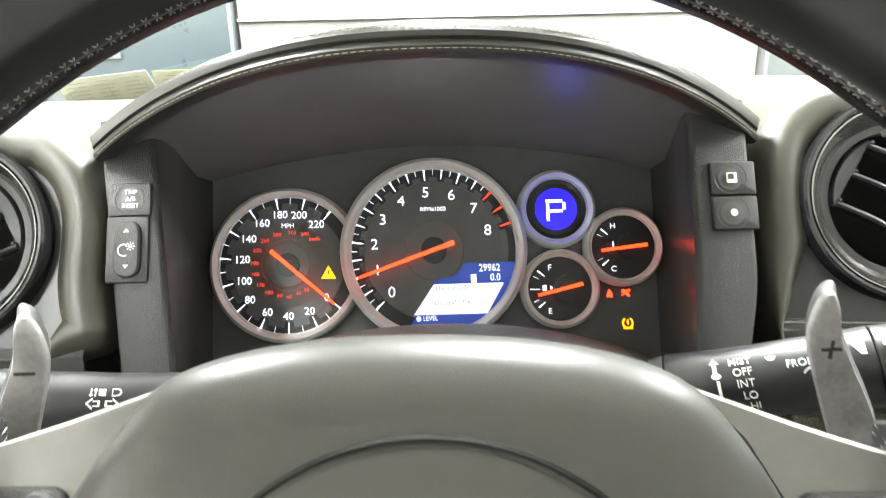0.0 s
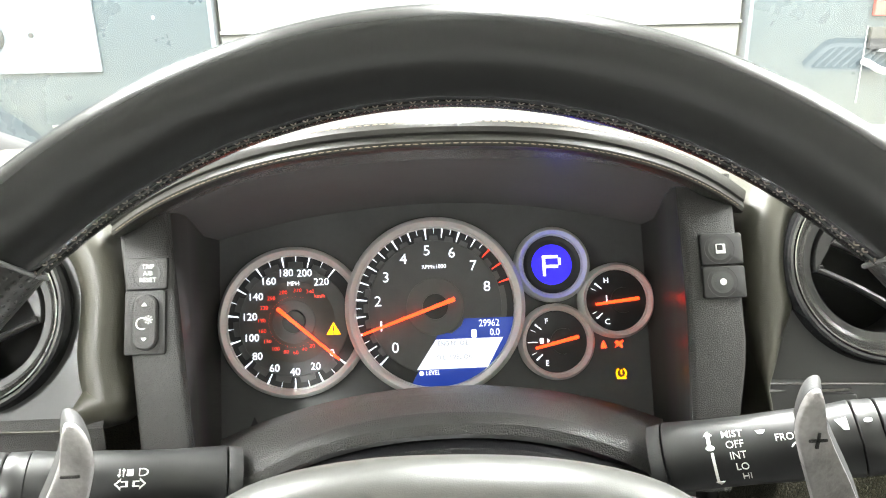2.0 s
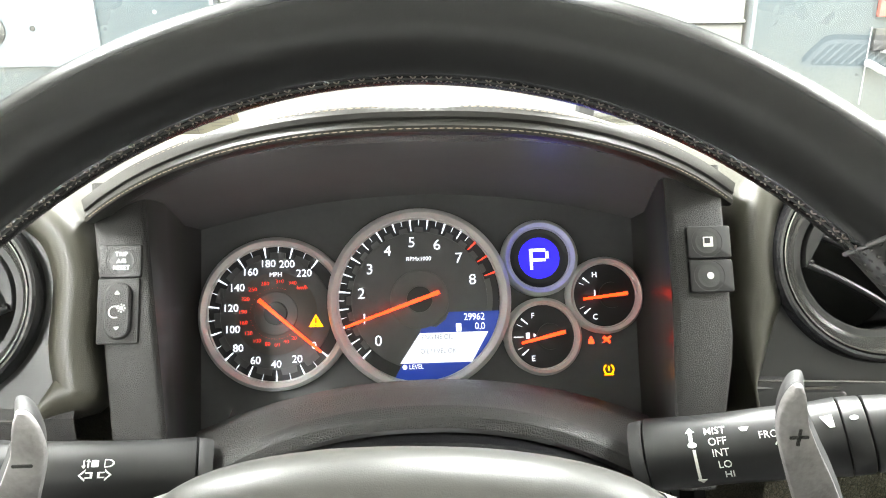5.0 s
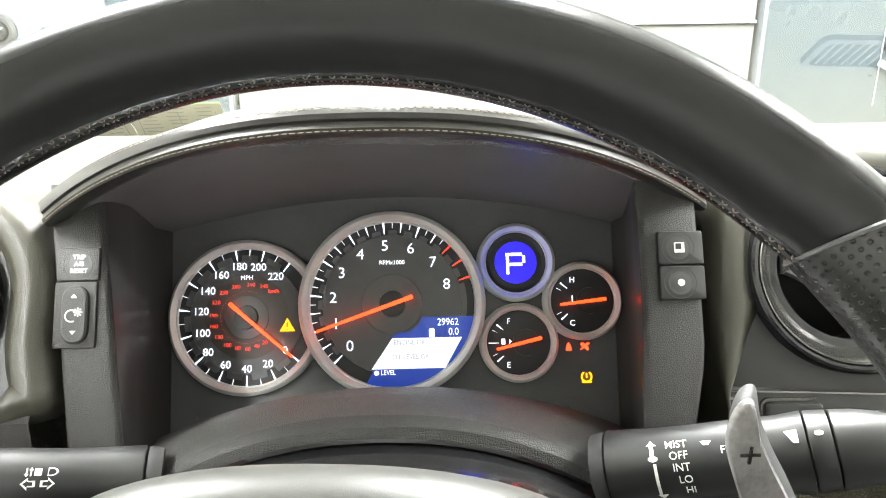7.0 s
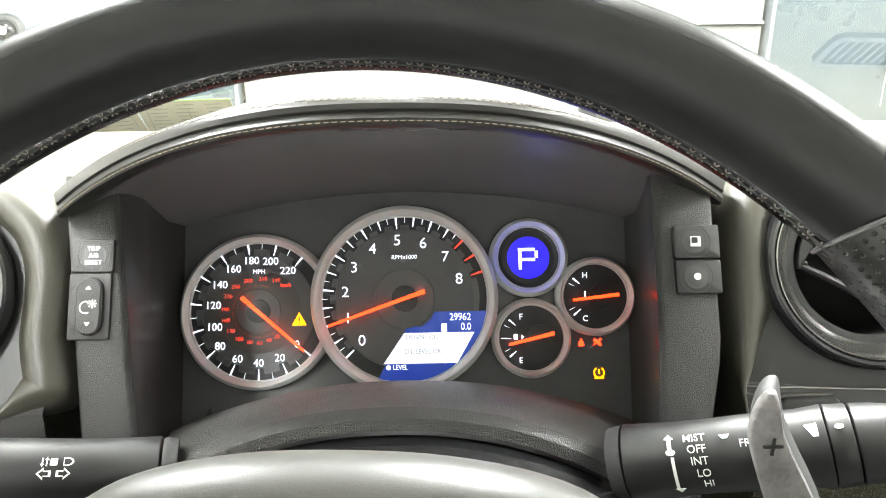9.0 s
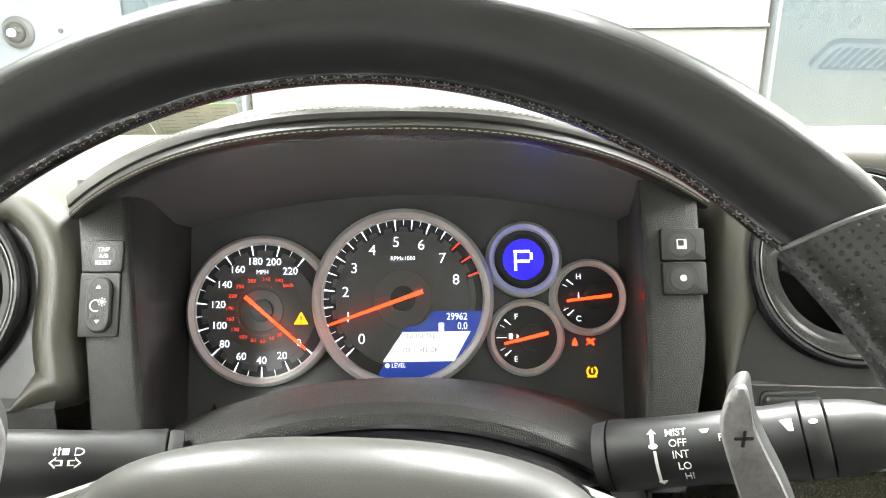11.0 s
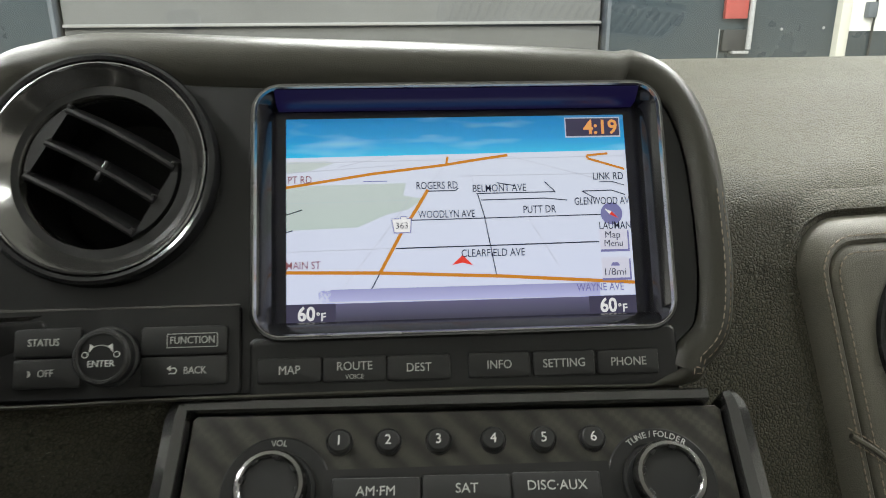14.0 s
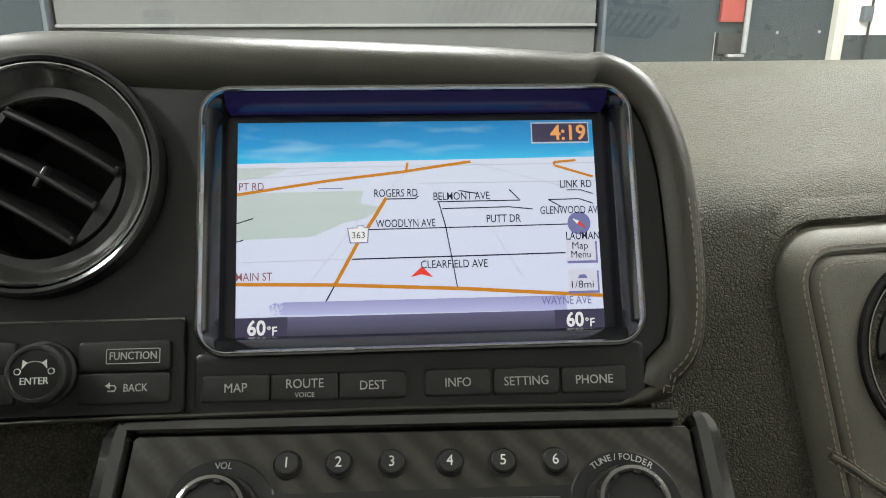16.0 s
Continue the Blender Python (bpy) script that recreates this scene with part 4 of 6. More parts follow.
part("lower_cover", loft([[Vector((0.105 * c, y, 0.93 + 0.05 * s)) for c, s in ((math.cos(a), math.sin(a)) for a in np.linspace(math.pi, 2 * math.pi, 13))] for y in (0.19, 0.30, 0.38)], False), PLASTIC, shroud)


def stalk(name, base, tip, label, slim=1.0):
    """A switch stalk along local z from the column outwards."""
    base, tip = Vector(base), Vector(tip)
    m = Matrix.Translation(base) @ (tip - base).to_track_quat("Z", "Y").to_matrix().to_4x4()
    t = thing(name, label, "stalk", m)
    L = (tip - base).length
    part("boot", lathe([(0.0, -0.0065), (0.0145, -0.006), (0.0150, -0.003), (0.0153, -0.0012), (0.0150, 0.0), (0.0, 0.0002)], 36), RUBBER, t, "black rubber collar")
    part("arm", lathe([(0.0150, 0.0006), (0.0158, 0.0012), (0.0154, 0.008), (0.0148, 0.022), (0.0147, 0.035), (0.0150, 0.05), (0.0150, L * 0.62), (0.0158, L * 0.7)], 40), PLASTIC_FINE, t)
    part("collar", lathe([(0.0152, L * 0.705), (0.0156, L * 0.71), (0.0153, L * 0.775), (0.0149, L * 0.78)], 40), PLASTIC_FINE, t)
    part("knob", lathe([(0.0146, L * 0.785), (0.0152, L * 0.79), (0.0160 - 0.0015 * slim, L * 0.86), (0.0160 - 0.0030 * slim, L * 0.93), (0.0140 - 0.0034 * slim, L * 0.985), (0.0080, L * 1.02), (0.0035, L * 1.04), (0.0, L * 1.043)], 40), PLASTIC_FINE, t, "ribbed end knob")
    return t, m, L


rs, rm, rL = stalk("wiper_stalk", (0.1035, 0.2865, 0.9560), (0.203, 0.252, 0.989), "black wiper stalk with white printed settings")
ls, lm, lL = stalk("light_stalk", (-0.097, 0.291, 0.952), (-0.2036, 0.2635, 0.9728), "black light switch stalk with white printed symbols", 0.0)


def on_stalk(ob, m, s, along, angle, r):
    """Bends a flat print round the stalk's axis; s is +1 when the stalk points right."""
    ax = (m.to_3x3() @ Vector((0, 0, 1))).normalized()
    toward = Vector((0, -1, 0.55))
    toward = (toward - toward.dot(ax) * ax).normalized()
    upv = ax.cross(toward) * -s
    if upv.z < 0:
        upv = -upv
    inv = m.inverted()
    for v in ob.data.vertices:
        th = radians(angle) + v.co.y / r
        p = m.translation + ax * (along + s * v.co.x) + (toward * math.cos(th) + upv * math.sin(th)) * (r + v.co.z)
        v.co = inv @ p


def print_on(words, size, m, s, along, angle, r, parent, squeeze=0.95, bold=0.005):
    ob = lettering(words, size, 0, 0, 0, PRINT, parent, "lettering", squeeze=squeeze, bold=bold)
    on_stalk(ob, m, s, along, angle, r)


def icon_on(bm, m, s, along, angle, r, parent):
    ob = part("icon", bm, PRINT, parent)
    on_stalk(ob, m, s, along, angle, r)


for w, ang_, dx in (("MIST", 36, 0.0), ("OFF", 19, 0.0005), ("INT", 2, 0.0010), ("LO", -16, 0.0018), ("HI", -34, 0.0028)):
    print_on(w, 0.0044, rm, 1, 0.0300 + dx, ang_, 0.01535, rs)
icon_on(line((0, -0.004), (0, 0.0002), 0.0016, 0), rm, 1, 0.0203, 36, 0.0154, rs)
icon_on(flat([(-0.0019, 0.0002), (0.0019, 0.0002), (0, 0.0024)]), rm, 1, 0.0203, 36, 0.0154, rs)
icon_on(flat([(0.0019 * math.cos(a), 0.0012 * math.sin(a)) for a in np.linspace(0, 2 * math.pi, 12, endpoint=False)]), rm, 1, 0.0205, 17, 0.0154, rs)
bmx = loft([[Vector((-0.0006, y, 0)), Vector((0.0006, y, 0)), Vector((0.0006, y, 0.0003)), Vector((-0.0006, y, 0.0003))] for y in (-0.0022 * k for k in range(7))], caps=True)
icon_on(bmx, rm, 1, 0.0209, 10, 0.0154, rs)
icon_on(flat([(-0.0019, 0), (0, -0.0022), (0.0019, 0)]), rm, 1, 0.0217, -40, 0.0154, rs)
icon_on(flat([(-0.002, 0.0009), (0.002, 0.0009), (0.001, -0.0008), (-0.001, -0.0008)]), rm, 1, 0.0415, 34, 0.0154, rs)
print_on("FRONT", 0.0042, rm, 1, 0.0530, 22, 0.0154, rs)
icon_on(loft([[Vector((r * math.cos(a) * 0.9, r * math.sin(a) - 0.002, 0.0003)) for a in np.linspace(radians(35), radians(145), 10)] for r in (0.0042, 0.0049)], False), rm, 1, 0.0555, 4, 0.0154, rs)
icon_on(line((0, -0.003), (0.0022, 0.0026), 0.0006), rm, 1, 0.0555, 4, 0.0154, rs)
icon_on(flat([(-0.0034, 0.0016), (0.0011, 0.0022), (0.0011, -0.0030), (-0.0008, -0.0030)]), rm, 1, rL * 0.665, 33, 0.0158, rs)
icon_on(flat([(0.0016 * math.cos(a), 0.0010 * math.sin(a)) for a in np.linspace(0, 2 * math.pi, 12, endpoint=False)]), rm, 1, rL * 0.742, 33, 0.0158, rs)
# light stalk print
for k, s in ((0.0428, -1), (0.0362, 1)):
    pts = [(0.8 * s * x, 0.85 * y) for x, y in ((0.0036, 0), (0.0004, 0.0028), (0.0004, 0.0014), (-0.0030, 0.0014), (-0.0030, -0.0014), (0.0004, -0.0014), (0.0004, -0.0028))]
    innr = [(x * 0.66 + s * 0.0001, y * 0.58) for x, y in pts]
    icon_on(loft([lift(pts, 0.0), lift(pts, 0.0003), lift(innr, 0.0003)]), lm, -1, k, 10, 0.0154, ls)
icon_on(loft([[Vector((0.0026 * math.cos(a) * k + 0.001, 0.0017 * math.sin(a) * k, 0.0003)) for a in np.linspace(-math.pi / 2, math.pi / 2, 9)] + [Vector((-0.0012 * k + 0.001, 0.0017 * k, 0.0003)), Vector((-0.0012 * k + 0.001, -0.0017 * k, 0.0003))] for k in (1.0, 0.72)]), lm, -1, 0.0362, 27, 0.0154, ls)
icon_on(flat(rrect(0.0026, 0.0028, 0.0002, 2)), lm, -1, 0.0399, 27, 0.0154, ls)
for k, s in ((0.0424, 1), (0.0440, -1)):
    icon_on(line((0, -0.0016), (0, 0.0016), 0.0005), lm, -1, k, 27, 0.0154, ls)
    icon_on(flat([(-0.0008, s * 0.0008), (0.0008, s * 0.0008), (0, s * 0.0019)][::s]), lm, -1, k, 27, 0.0154, ls)
for w, a_ in (("OFF", 35), ("AUTO", 12)):
    print_on(w, 0.0056, lm, -1, 0.0962, a_, 0.0161, ls)

half = lambda k: [(k * 0.0022 * math.cos(a), 0.0021 * math.sin(a)) for a in np.linspace(-math.pi / 2, math.pi / 2, 9)]
for dx, k in ((0.0020, -1), (-0.0020, 1)):
    icon_on(flat(half(k) if k > 0 else half(k)[::-1]), lm, -1, 0.0962 + dx, -14, 0.0161, ls)
icon_on(flat(half(1)), lm, -1, 0.0945, -38, 0.0161, ls)
for dy in (-0.0014, 0.0, 0.0014):
    icon_on(line((-0.0015, dy), (0.0015, dy - 0.0004), 0.0006), lm, -1, 0.0985, -38, 0.0161, ls)


def paddle(name, s, label):
    t = thing(name, label, "paddle shifter")
    outline = [(0.1228, 1.0307), (0.1200, 1.0290), (0.1184, 1.0240), (0.1181, 1.0165), (0.1202, 1.0085), (0.1262, 0.9930), (0.1335, 0.9750), (0.1375, 0.9620), (0.1545, 0.9620), (0.1495, 0.9770), (0.1423, 0.9914), (0.1345, 1.0050), (0.1285, 1.0169), (0.1252, 1.0285)]
    pts = [(p.x, p.y) for p in catmull([(x, z, 0) for x, z in outline], 3, True)]
    cx, cz = 0.131, 0.995
    off = 0.0 if s > 0 else 0.0035

    def ring(k, dy, dx=0.0):
        return [Vector((s * (cx + (x - cx) * k + dx) + off, 0.2175 + dy + 0.07 * (1.01 - z), cz + (z - cz) * k)) for x, z in pts]
    b = part("blade", loft([ring(0.995, 0.0022, 0.0008), ring(1.0, 0.0012), ring(0.985, 0.0), ring(0.94, -0.0008), ring(0.80, -0.0012)], caps=True), WORN, t, "scuffed grey metal blade")
    part("dark_edge", loft([ring(0.985, 0.0115, 0.0052), ring(1.0, 0.0105, 0.0050), ring(1.0, 0.0035, 0.0012), ring(0.97, 0.0016, 0.0006)], caps=True), RUBBER, t, "black side of the paddle")
    sx, y0 = s * 0.1255 + off, 0.2175 - 0.0016 + 0.07 * (1.01 - 1.0119)
    for w, h in ((0.0062, 0.0009),) + (((0.0009, 0.0062),) if s > 0 else ()):
        part("mark", box(w, 0.001, h, 0, pose(sx, y0, 1.0119)), PLASTIC_GREY, b, "engraved sign")
    return t


paddle("shift_paddle", 1, "scuffed grey metal shift paddle marked with a plus")
paddle("shift_paddle", -1, "scuffed grey metal shift paddle marked with a minus")

# wheel
wheel = thing("steering_wheel", "black leather steering wheel with stitched rim and silver spokes", "steering wheel", WH)
RM, RT = 0.1704, 0.0150


def slant(a, v):
    """The lean of the seam between upper rim and grip, by the place round the rim's section."""
    return -2.0 * math.cos(v) if a < 60 and a > 0 else 2.0 * math.cos(v) if 120 < a < 180 else 0.0


def ridge(v):
    """The soft finger ridges that run along the rim."""
    return 1 + 0.03 * math.cos(4 * v + 0.9)


def rim_arc(a0, a1, n, grow=0.0, seg=24):
    rings = []
    for k in range(n + 1):
        f = min(1, min(k, n - k) / 1.5)
        r = RT + grow - 0.0006 * (1 - f)
        ring = []
        for j in range(seg):
            v = 2 * math.pi * j / seg
            # both ends slant: further up on the inner side
            s0, s1 = (slant(a0, v), slant(a1, v))
            a = radians(a0 + s0 + (a1 + s1 - a0 - s0) * k / n)
            ring.append(Vector((math.cos(a), math.sin(a), 0)) * (RM + r * ridge(v) * math.cos(v)) + Vector((0, 0, r * ridge(v) * math.sin(v))))
        rings.append(ring)
    return loft(rings)


PERF = material("perforated_leather", (0.016, 0.016, 0.0155), 0.33, mottle=0.25, mottle_size=0.012, rough_var=0.12)
ntp = PERF.node_tree
vor = ntp.nodes.new("ShaderNodeTexVoronoi")
vor.voronoi_dimensions = "2D"
vor.inputs["Scale"].default_value, vor.inputs["Randomness"].default_value = 400, 0.08
cop = ntp.nodes.new("ShaderNodeTexCoord")
mr = ntp.nodes.new("ShaderNodeMapRange")
mr.inputs["From Min"].default_value, mr.inputs["From Max"].default_value = 0.12, 0.26
bp = ntp.nodes.new("ShaderNodeBump")
bp.inputs["Strength"].default_value, bp.inputs["Distance"].default_value = 0.8, 0.0006
ntp.links.new(cop.outputs["UV"], vor.inputs["Vector"])
ntp.links.new(vor.outputs["Distance"], mr.inputs["Value"])
ntp.links.new(mr.outputs[0], bp.inputs["Height"])
ntp.links.new(bp.outputs[0], ntp.nodes["Principled BSDF"].inputs["Normal"])


def flat_uv(ob, fn):
    """Lays the leather's hole pattern on a part in metres."""
    me = ob.data
    uvl = me.uv_layers.new(name="holes")
    for lp in me.loops:
        uvl.data[lp.index].uv = fn(me.vertices[lp.vertex_index].co)


def rim_uv(co):
    a, r = math.atan2(co.y, co.x or 1e-6), math.hypot(co.x, co.y)
    if co.x < 0:
        a = math.atan2(co.y, -co.x)
    v = math.atan2(co.z, r - RM)
    return (a * RM, (v + 1.9 if v > -1.9 else v + 1.9 + 2 * math.pi) * RT)


rim = part("rim_top", rim_arc(41.7, 138.3, 60), LEATHER_RIM, wheel, "smooth black leather upper rim")
for name, a0, a1 in (("rim_grip", -38, 41.3), ("rim_grip", 138.7, 218)):
    g = part(name, rim_arc(a0, a1, 40, 0.0008), PERF, wheel, "perforated black leather grip")
    flat_uv(g, rim_uv)
part("rim_bottom", rim_arc(218.4, 321.6, 40), LEATHER_RIM, wheel)
for a in (41.5, 138.5):
    ring = []
    for v in np.linspace(-0.4, 4.2, 24):
        b = radians(a + slant(a, v))
        ring.append(Vector((math.cos(b), math.sin(b), 0)) * (RM + RT * math.cos(v)) + Vector((0, 0, RT * math.sin(v))))
    part("seam", sweep(ring, 0.0007, 6), PLASTIC_DARK, wheel, "dark seam")
# cross stitching on the inner side of the rim
bm = bmesh.new()
for k in np.arange(-40, 221, 1.25):
    a = radians(k + 0.12 * math.sin(7.3 * k))
    for sgn in (1, -1):
        path = []
        for j in range(4):
            f = j / 3
            aa = a + radians(0.55) * (f - 0.5) * sgn
            v = math.pi - 0.10 - 0.17 * (f - 0.5)
            er = Vector((math.cos(aa), math.sin(aa), 0))
            path.append(er * (RM + (RT + 0.0002) * math.cos(v)) + Vector((0, 0, (RT + 0.0002) * math.sin(v))))
        t = sweep(path, 0.0003, 4)
        me = bpy.data.meshes.new("tmp")
        t.to_mesh(me)
        bm.from_mesh(me)
        t.free()
        bpy.data.meshes.remove(me)
part("stitching", bm, THREAD_DARK, rim, "pale cross stitching", kind="stuff")
part("seam_line", sweep([Vector((math.cos(a), math.sin(a), 0)) * (RM + (RT + 0.0001) * math.cos(math.pi - 0.10)) + Vector((0, 0, (RT + 0.0001) * math.sin(math.pi - 0.10))) for a in np.linspace(radians(-40), radians(220), 90)], 0.0005, 6), RUBBER, rim)
# airbag pad
PADO = [(0.090, 0.0), (0.083, 0.018), (0.0745, 0.0335), (0.0635, 0.0465), (0.048, 0.0535), (0.025, 0.0575), (0.0, 0.0585), (-0.025, 0.0575), (-0.048, 0.0535), (-0.0635, 0.0465), (-0.0745, 0.0335), (-0.083, 0.018), (-0.090, 0.0),
        (-0.090, -0.035), (-0.07, -0.075), (0.0, -0.09), (0.07, -0.075), (0.090, -0.035)]
pts = [(p.x, p.y) for p in catmull([(x, y, 0) for x, y in PADO], 4, True)]
sc = lambda k, h: [Vector((x * k, (y + 0.01) * k - 0.01, h)) for x, y in pts]
pad = part("airbag_pad", loft([sc(0.96, -0.020), sc(0.99, -0.016), sc(1.0, -0.011), sc(0.988, -0.005), sc(0.95, 0.0005), sc(0.88, 0.005), sc(0.75, 0.0085), sc(0.5, 0.0110), sc(0.25, 0.0118), sc(0.02, 0.012)], caps=True), PAD, wheel, "padded black airbag cover")
part("badge_disc", lathe([(0.0585, 0.0070), (0.0578, 0.0103), (0.0565, 0.0113), (0.04, 0.0130), (0.0, 0.0145)], 72, cx=0.003, cy=-0.0245), PAD, pad, "round raised centre")
# raised near-black ring round the centre; the recess's shade is its colour
part("recess_shade_ring", lathe([(0.0586, 0.0070), (0.0587, 0.0108), (0.0594, 0.0113), (0.0602, 0.0106), (0.0604, 0.0070)], 72, cx=0.003, cy=-0.0245), HOLLOW, pad, "raised near-black ring, the recess's shade in its colour")
# spokes
for s in (1, -1):
    SPO = [(0.0655, 0.0462), (0.0760, 0.0335), (0.0850, 0.0175), (0.0915, -0.002), (0.0915, -0.03), (0.118, -0.034), (0.118, 0.0), (0.1165, 0.0290), (0.0900, 0.0375)]
    poly = [(s * x, y) for x, y in SPO]
    if s < 0:
        poly.reverse()
    sp_ = part("spoke", loft([lift(poly, -0.03), lift(poly, -0.0165), lift(inset(poly, 0.0012), -0.0148)], caps=True), SILVER, wheel, "satin silver spoke panel")
    kb = part("switch_pod", key_cap(0.026, 0.0105, 0.0025, 0.004, 0.001, s * 0.1, 0.0165, -0.0150, 5), PLASTIC_GREY, sp_, "grey rubber switch pair")
    for dx in (-0.0065, 0.0065):
        part("key", lathe([(0.0045, -0.0126), (0.0040, -0.0108), (0.0, -0.0104)], 20, cx=s * 0.1 + dx, cy=0.0165), PLASTIC, kb)
    GR = [(0.1120, 0.0325), (0.1180, 0.0370), (0.128, 0.0345), (0.140, 0.0365), (0.149, 0.045), (0.158, 0.057), (0.162, 0.02), (0.160, -0.05), (0.125, -0.05), (0.113, -0.02)]
    poly = [(s * p.x, p.y) for p in catmull([(x, y, 0) for x, y in GR], 4, True)]
    if s < 0:
        poly.reverse()
    shrink = lambda k, h: [Vector((s * 0.137 + (x - s * 0.137) * k, -0.01 + (y + 0.01) * k, h)) for x, y in poly]
    tr_ = part("thumb_rest", loft([shrink(1.0, -0.026), shrink(1.0, -0.012), shrink(0.99, -0.007), shrink(0.965, -0.0025), shrink(0.92, 0.0005), shrink(0.84, 0.0022), shrink(0.6, 0.003), shrink(0.02, 0.003)]), PERF, wheel, "perforated leather thumb rest")
    flat_uv(tr_, lambda co: (co.x - 0.4 * co.z, co.y + 0.8 * co.z))
part("column_boss", lathe([(0.05, -0.045), (0.05, -0.075), (0.0, -0.075)], 32), PLASTIC_DARK, wheel)

# ---- air vents ----
def air_vent(m, r, tilt, label, vanes=3):
    ri = 0.0343
    t = thing("air_vent", label, "air vent", m, "round dash vents")
    part("bezel", lathe([(r + 0.0012, -0.012), (r + 0.0012, 0.0006), (r + 0.0004, 0.0022), (r - 0.0010, 0.0028), (r - 0.0026, 0.0022), (r - 0.0032, 0.0008), (r - 0.0034, -0.004)], 96), GLOSS, t, "glossy black outer ring")
    part("bright_ring", lathe([(r - 0.0033, 0.0006), (r - 0.0036, 0.0020), (r - 0.0042, 0.0022), (r - 0.0047, 0.0014)], 96), SATIN, t, "thin dark chrome line")
    part("inner_cone", lathe([(r - 0.0046, 0.0014), (r - 0.0070, -0.0008), (0.6 * r + 0.4 * ri - 0.0028, -0.0046), (ri + 0.0014, -0.0095), (ri + 0.0008, -0.014)], 96), VENT_CONE, t, "dark satin metal cone")
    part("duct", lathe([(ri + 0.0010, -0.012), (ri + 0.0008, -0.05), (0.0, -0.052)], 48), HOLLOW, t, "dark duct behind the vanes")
    rot = pose(0, 0, 0, 0, 0, tilt)
    # oval barrel cheeks that carry the vanes
    for s in (1, -1):
        arc = [(s * ri * math.cos(a), ri * math.sin(a)) for a in np.linspace(-0.62, 0.62, 12)]
        if s < 0:
            arc.reverse()
        part("cheek", loft([lift(arc, -0.022), lift(arc, -0.0075), lift([(x * 0.97, y * 0.97) for x, y in arc], -0.006)], caps=True), PLASTIC_FINE, t, m=rot)
    for k in range(vanes):
        y = (k - (vanes - 1) / 2) * ri * 0.50 + 0.001
        half = ri * 0.80
        prof = [(-0.013, -0.0007), (-0.004, -0.0016), (0.005, -0.0017), (0.0085, -0.0012), (0.0093, 0.0), (0.0085, 0.0012), (0.005, 0.0017), (-0.004, 0.0016), (-0.013, 0.0007)]
        ca, sa = math.cos(radians(-14)), math.sin(radians(-14))
        rings = []
        for x in np.linspace(-half, half, 7):
            bow = 0.0025 * (1 - (x / half) ** 2)
            rings.append([Vector((x, y + bow * 0.4 + a * sa + b * ca, -0.0125 + bow + a * ca - b * sa)) for a, b in prof])
        v = part("vane", loft(rings, caps=True), PLASTIC_FINE, t, "slim black vane", rot)
        for x in (-half * 0.97, half * 0.97):
            part("pivot", box(0.0016, 0.0016, 0.006, 0.0003, Matrix.Translation((x, y, -0.006))), PLASTIC_GREY, v)
    part("tab", box(0.0022, 0.010, 0.004, 0.0008, rot @ Matrix.Translation((0.002, 0.0, -0.0035))), PLASTIC_FINE, t)
    return t


PV = PD @ Matrix.Translation((-0.1606, 0.0222, 0.0022))
air_vent(PV, 0.0512, -30, "round black dash vent with three slanted vanes")
air_vent(PL @ Matrix.Translation((0.0125, 0.0, 0.0022)), 0.0490, 28, "round black dash vent beside the driver's window")

# ---- navigation display ----
nav = thing("navigation_display", "lit navigation screen showing a street map in a silver frame", "screen", PD)
HS = -0.0100
frame_r = lambda g, z, r: lift(rrect(0.1835 + g, 0.1115 + g, r + g / 2, 8, -0.0005, 0.0014), z)
part("frame", loft([frame_r(0.004, -0.012, 0.012), frame_r(0.004, 0.0028, 0.012), frame_r(0.002, 0.0048, 0.012), frame_r(0.0002, 0.0050, 0.012)]), SMOKED, nav, "glossy smoked frame")
part("bright_edge", loft([frame_r(0.0003, 0.0049, 0.012), frame_r(-0.0003, 0.0054, 0.012), frame_r(-0.0012, 0.0053, 0.0118), frame_r(-0.0026, 0.0036, 0.011)]), BRIGHT, nav, "thin bright edge")
part("inner_bevel", loft([frame_r(-0.0022, 0.0037, 0.011), frame_r(-0.009, 0.0000, 0.008), frame_r(-0.0125, -0.0035, 0.006), frame_r(-0.0135, HS + 0.0003, 0.005)]), GLOSS, nav, "glossy black inner bevel")
part("screen_surround", flat(rrect(0.172, 0.1005, 0.004, 3, -0.0005, 0.0014), HS - 0.0012, 0.0012), material("screen_black", (0.006, 0.006, 0.016), 0.25, mottle=0), nav)
SW, SH, SX, SY = 0.1590, 0.0952, -0.0009, -0.0010


SCREEN = 1.55


def glow(name, color, power=SCREEN):
    return material(name, tuple(0.08 * c for c in color), 0.3, emit=color, power=power)


def uv(u, v):
    """Screen place from fractions across and down."""
    return (SX + (u - 0.5) * SW, SY + (0.5 - v) * SH)


def patch(name, pts, z, mat, parent, label=""):
    return part(name, flat([uv(*p) for p in pts], HS + z, 0.00008), mat, parent, label)


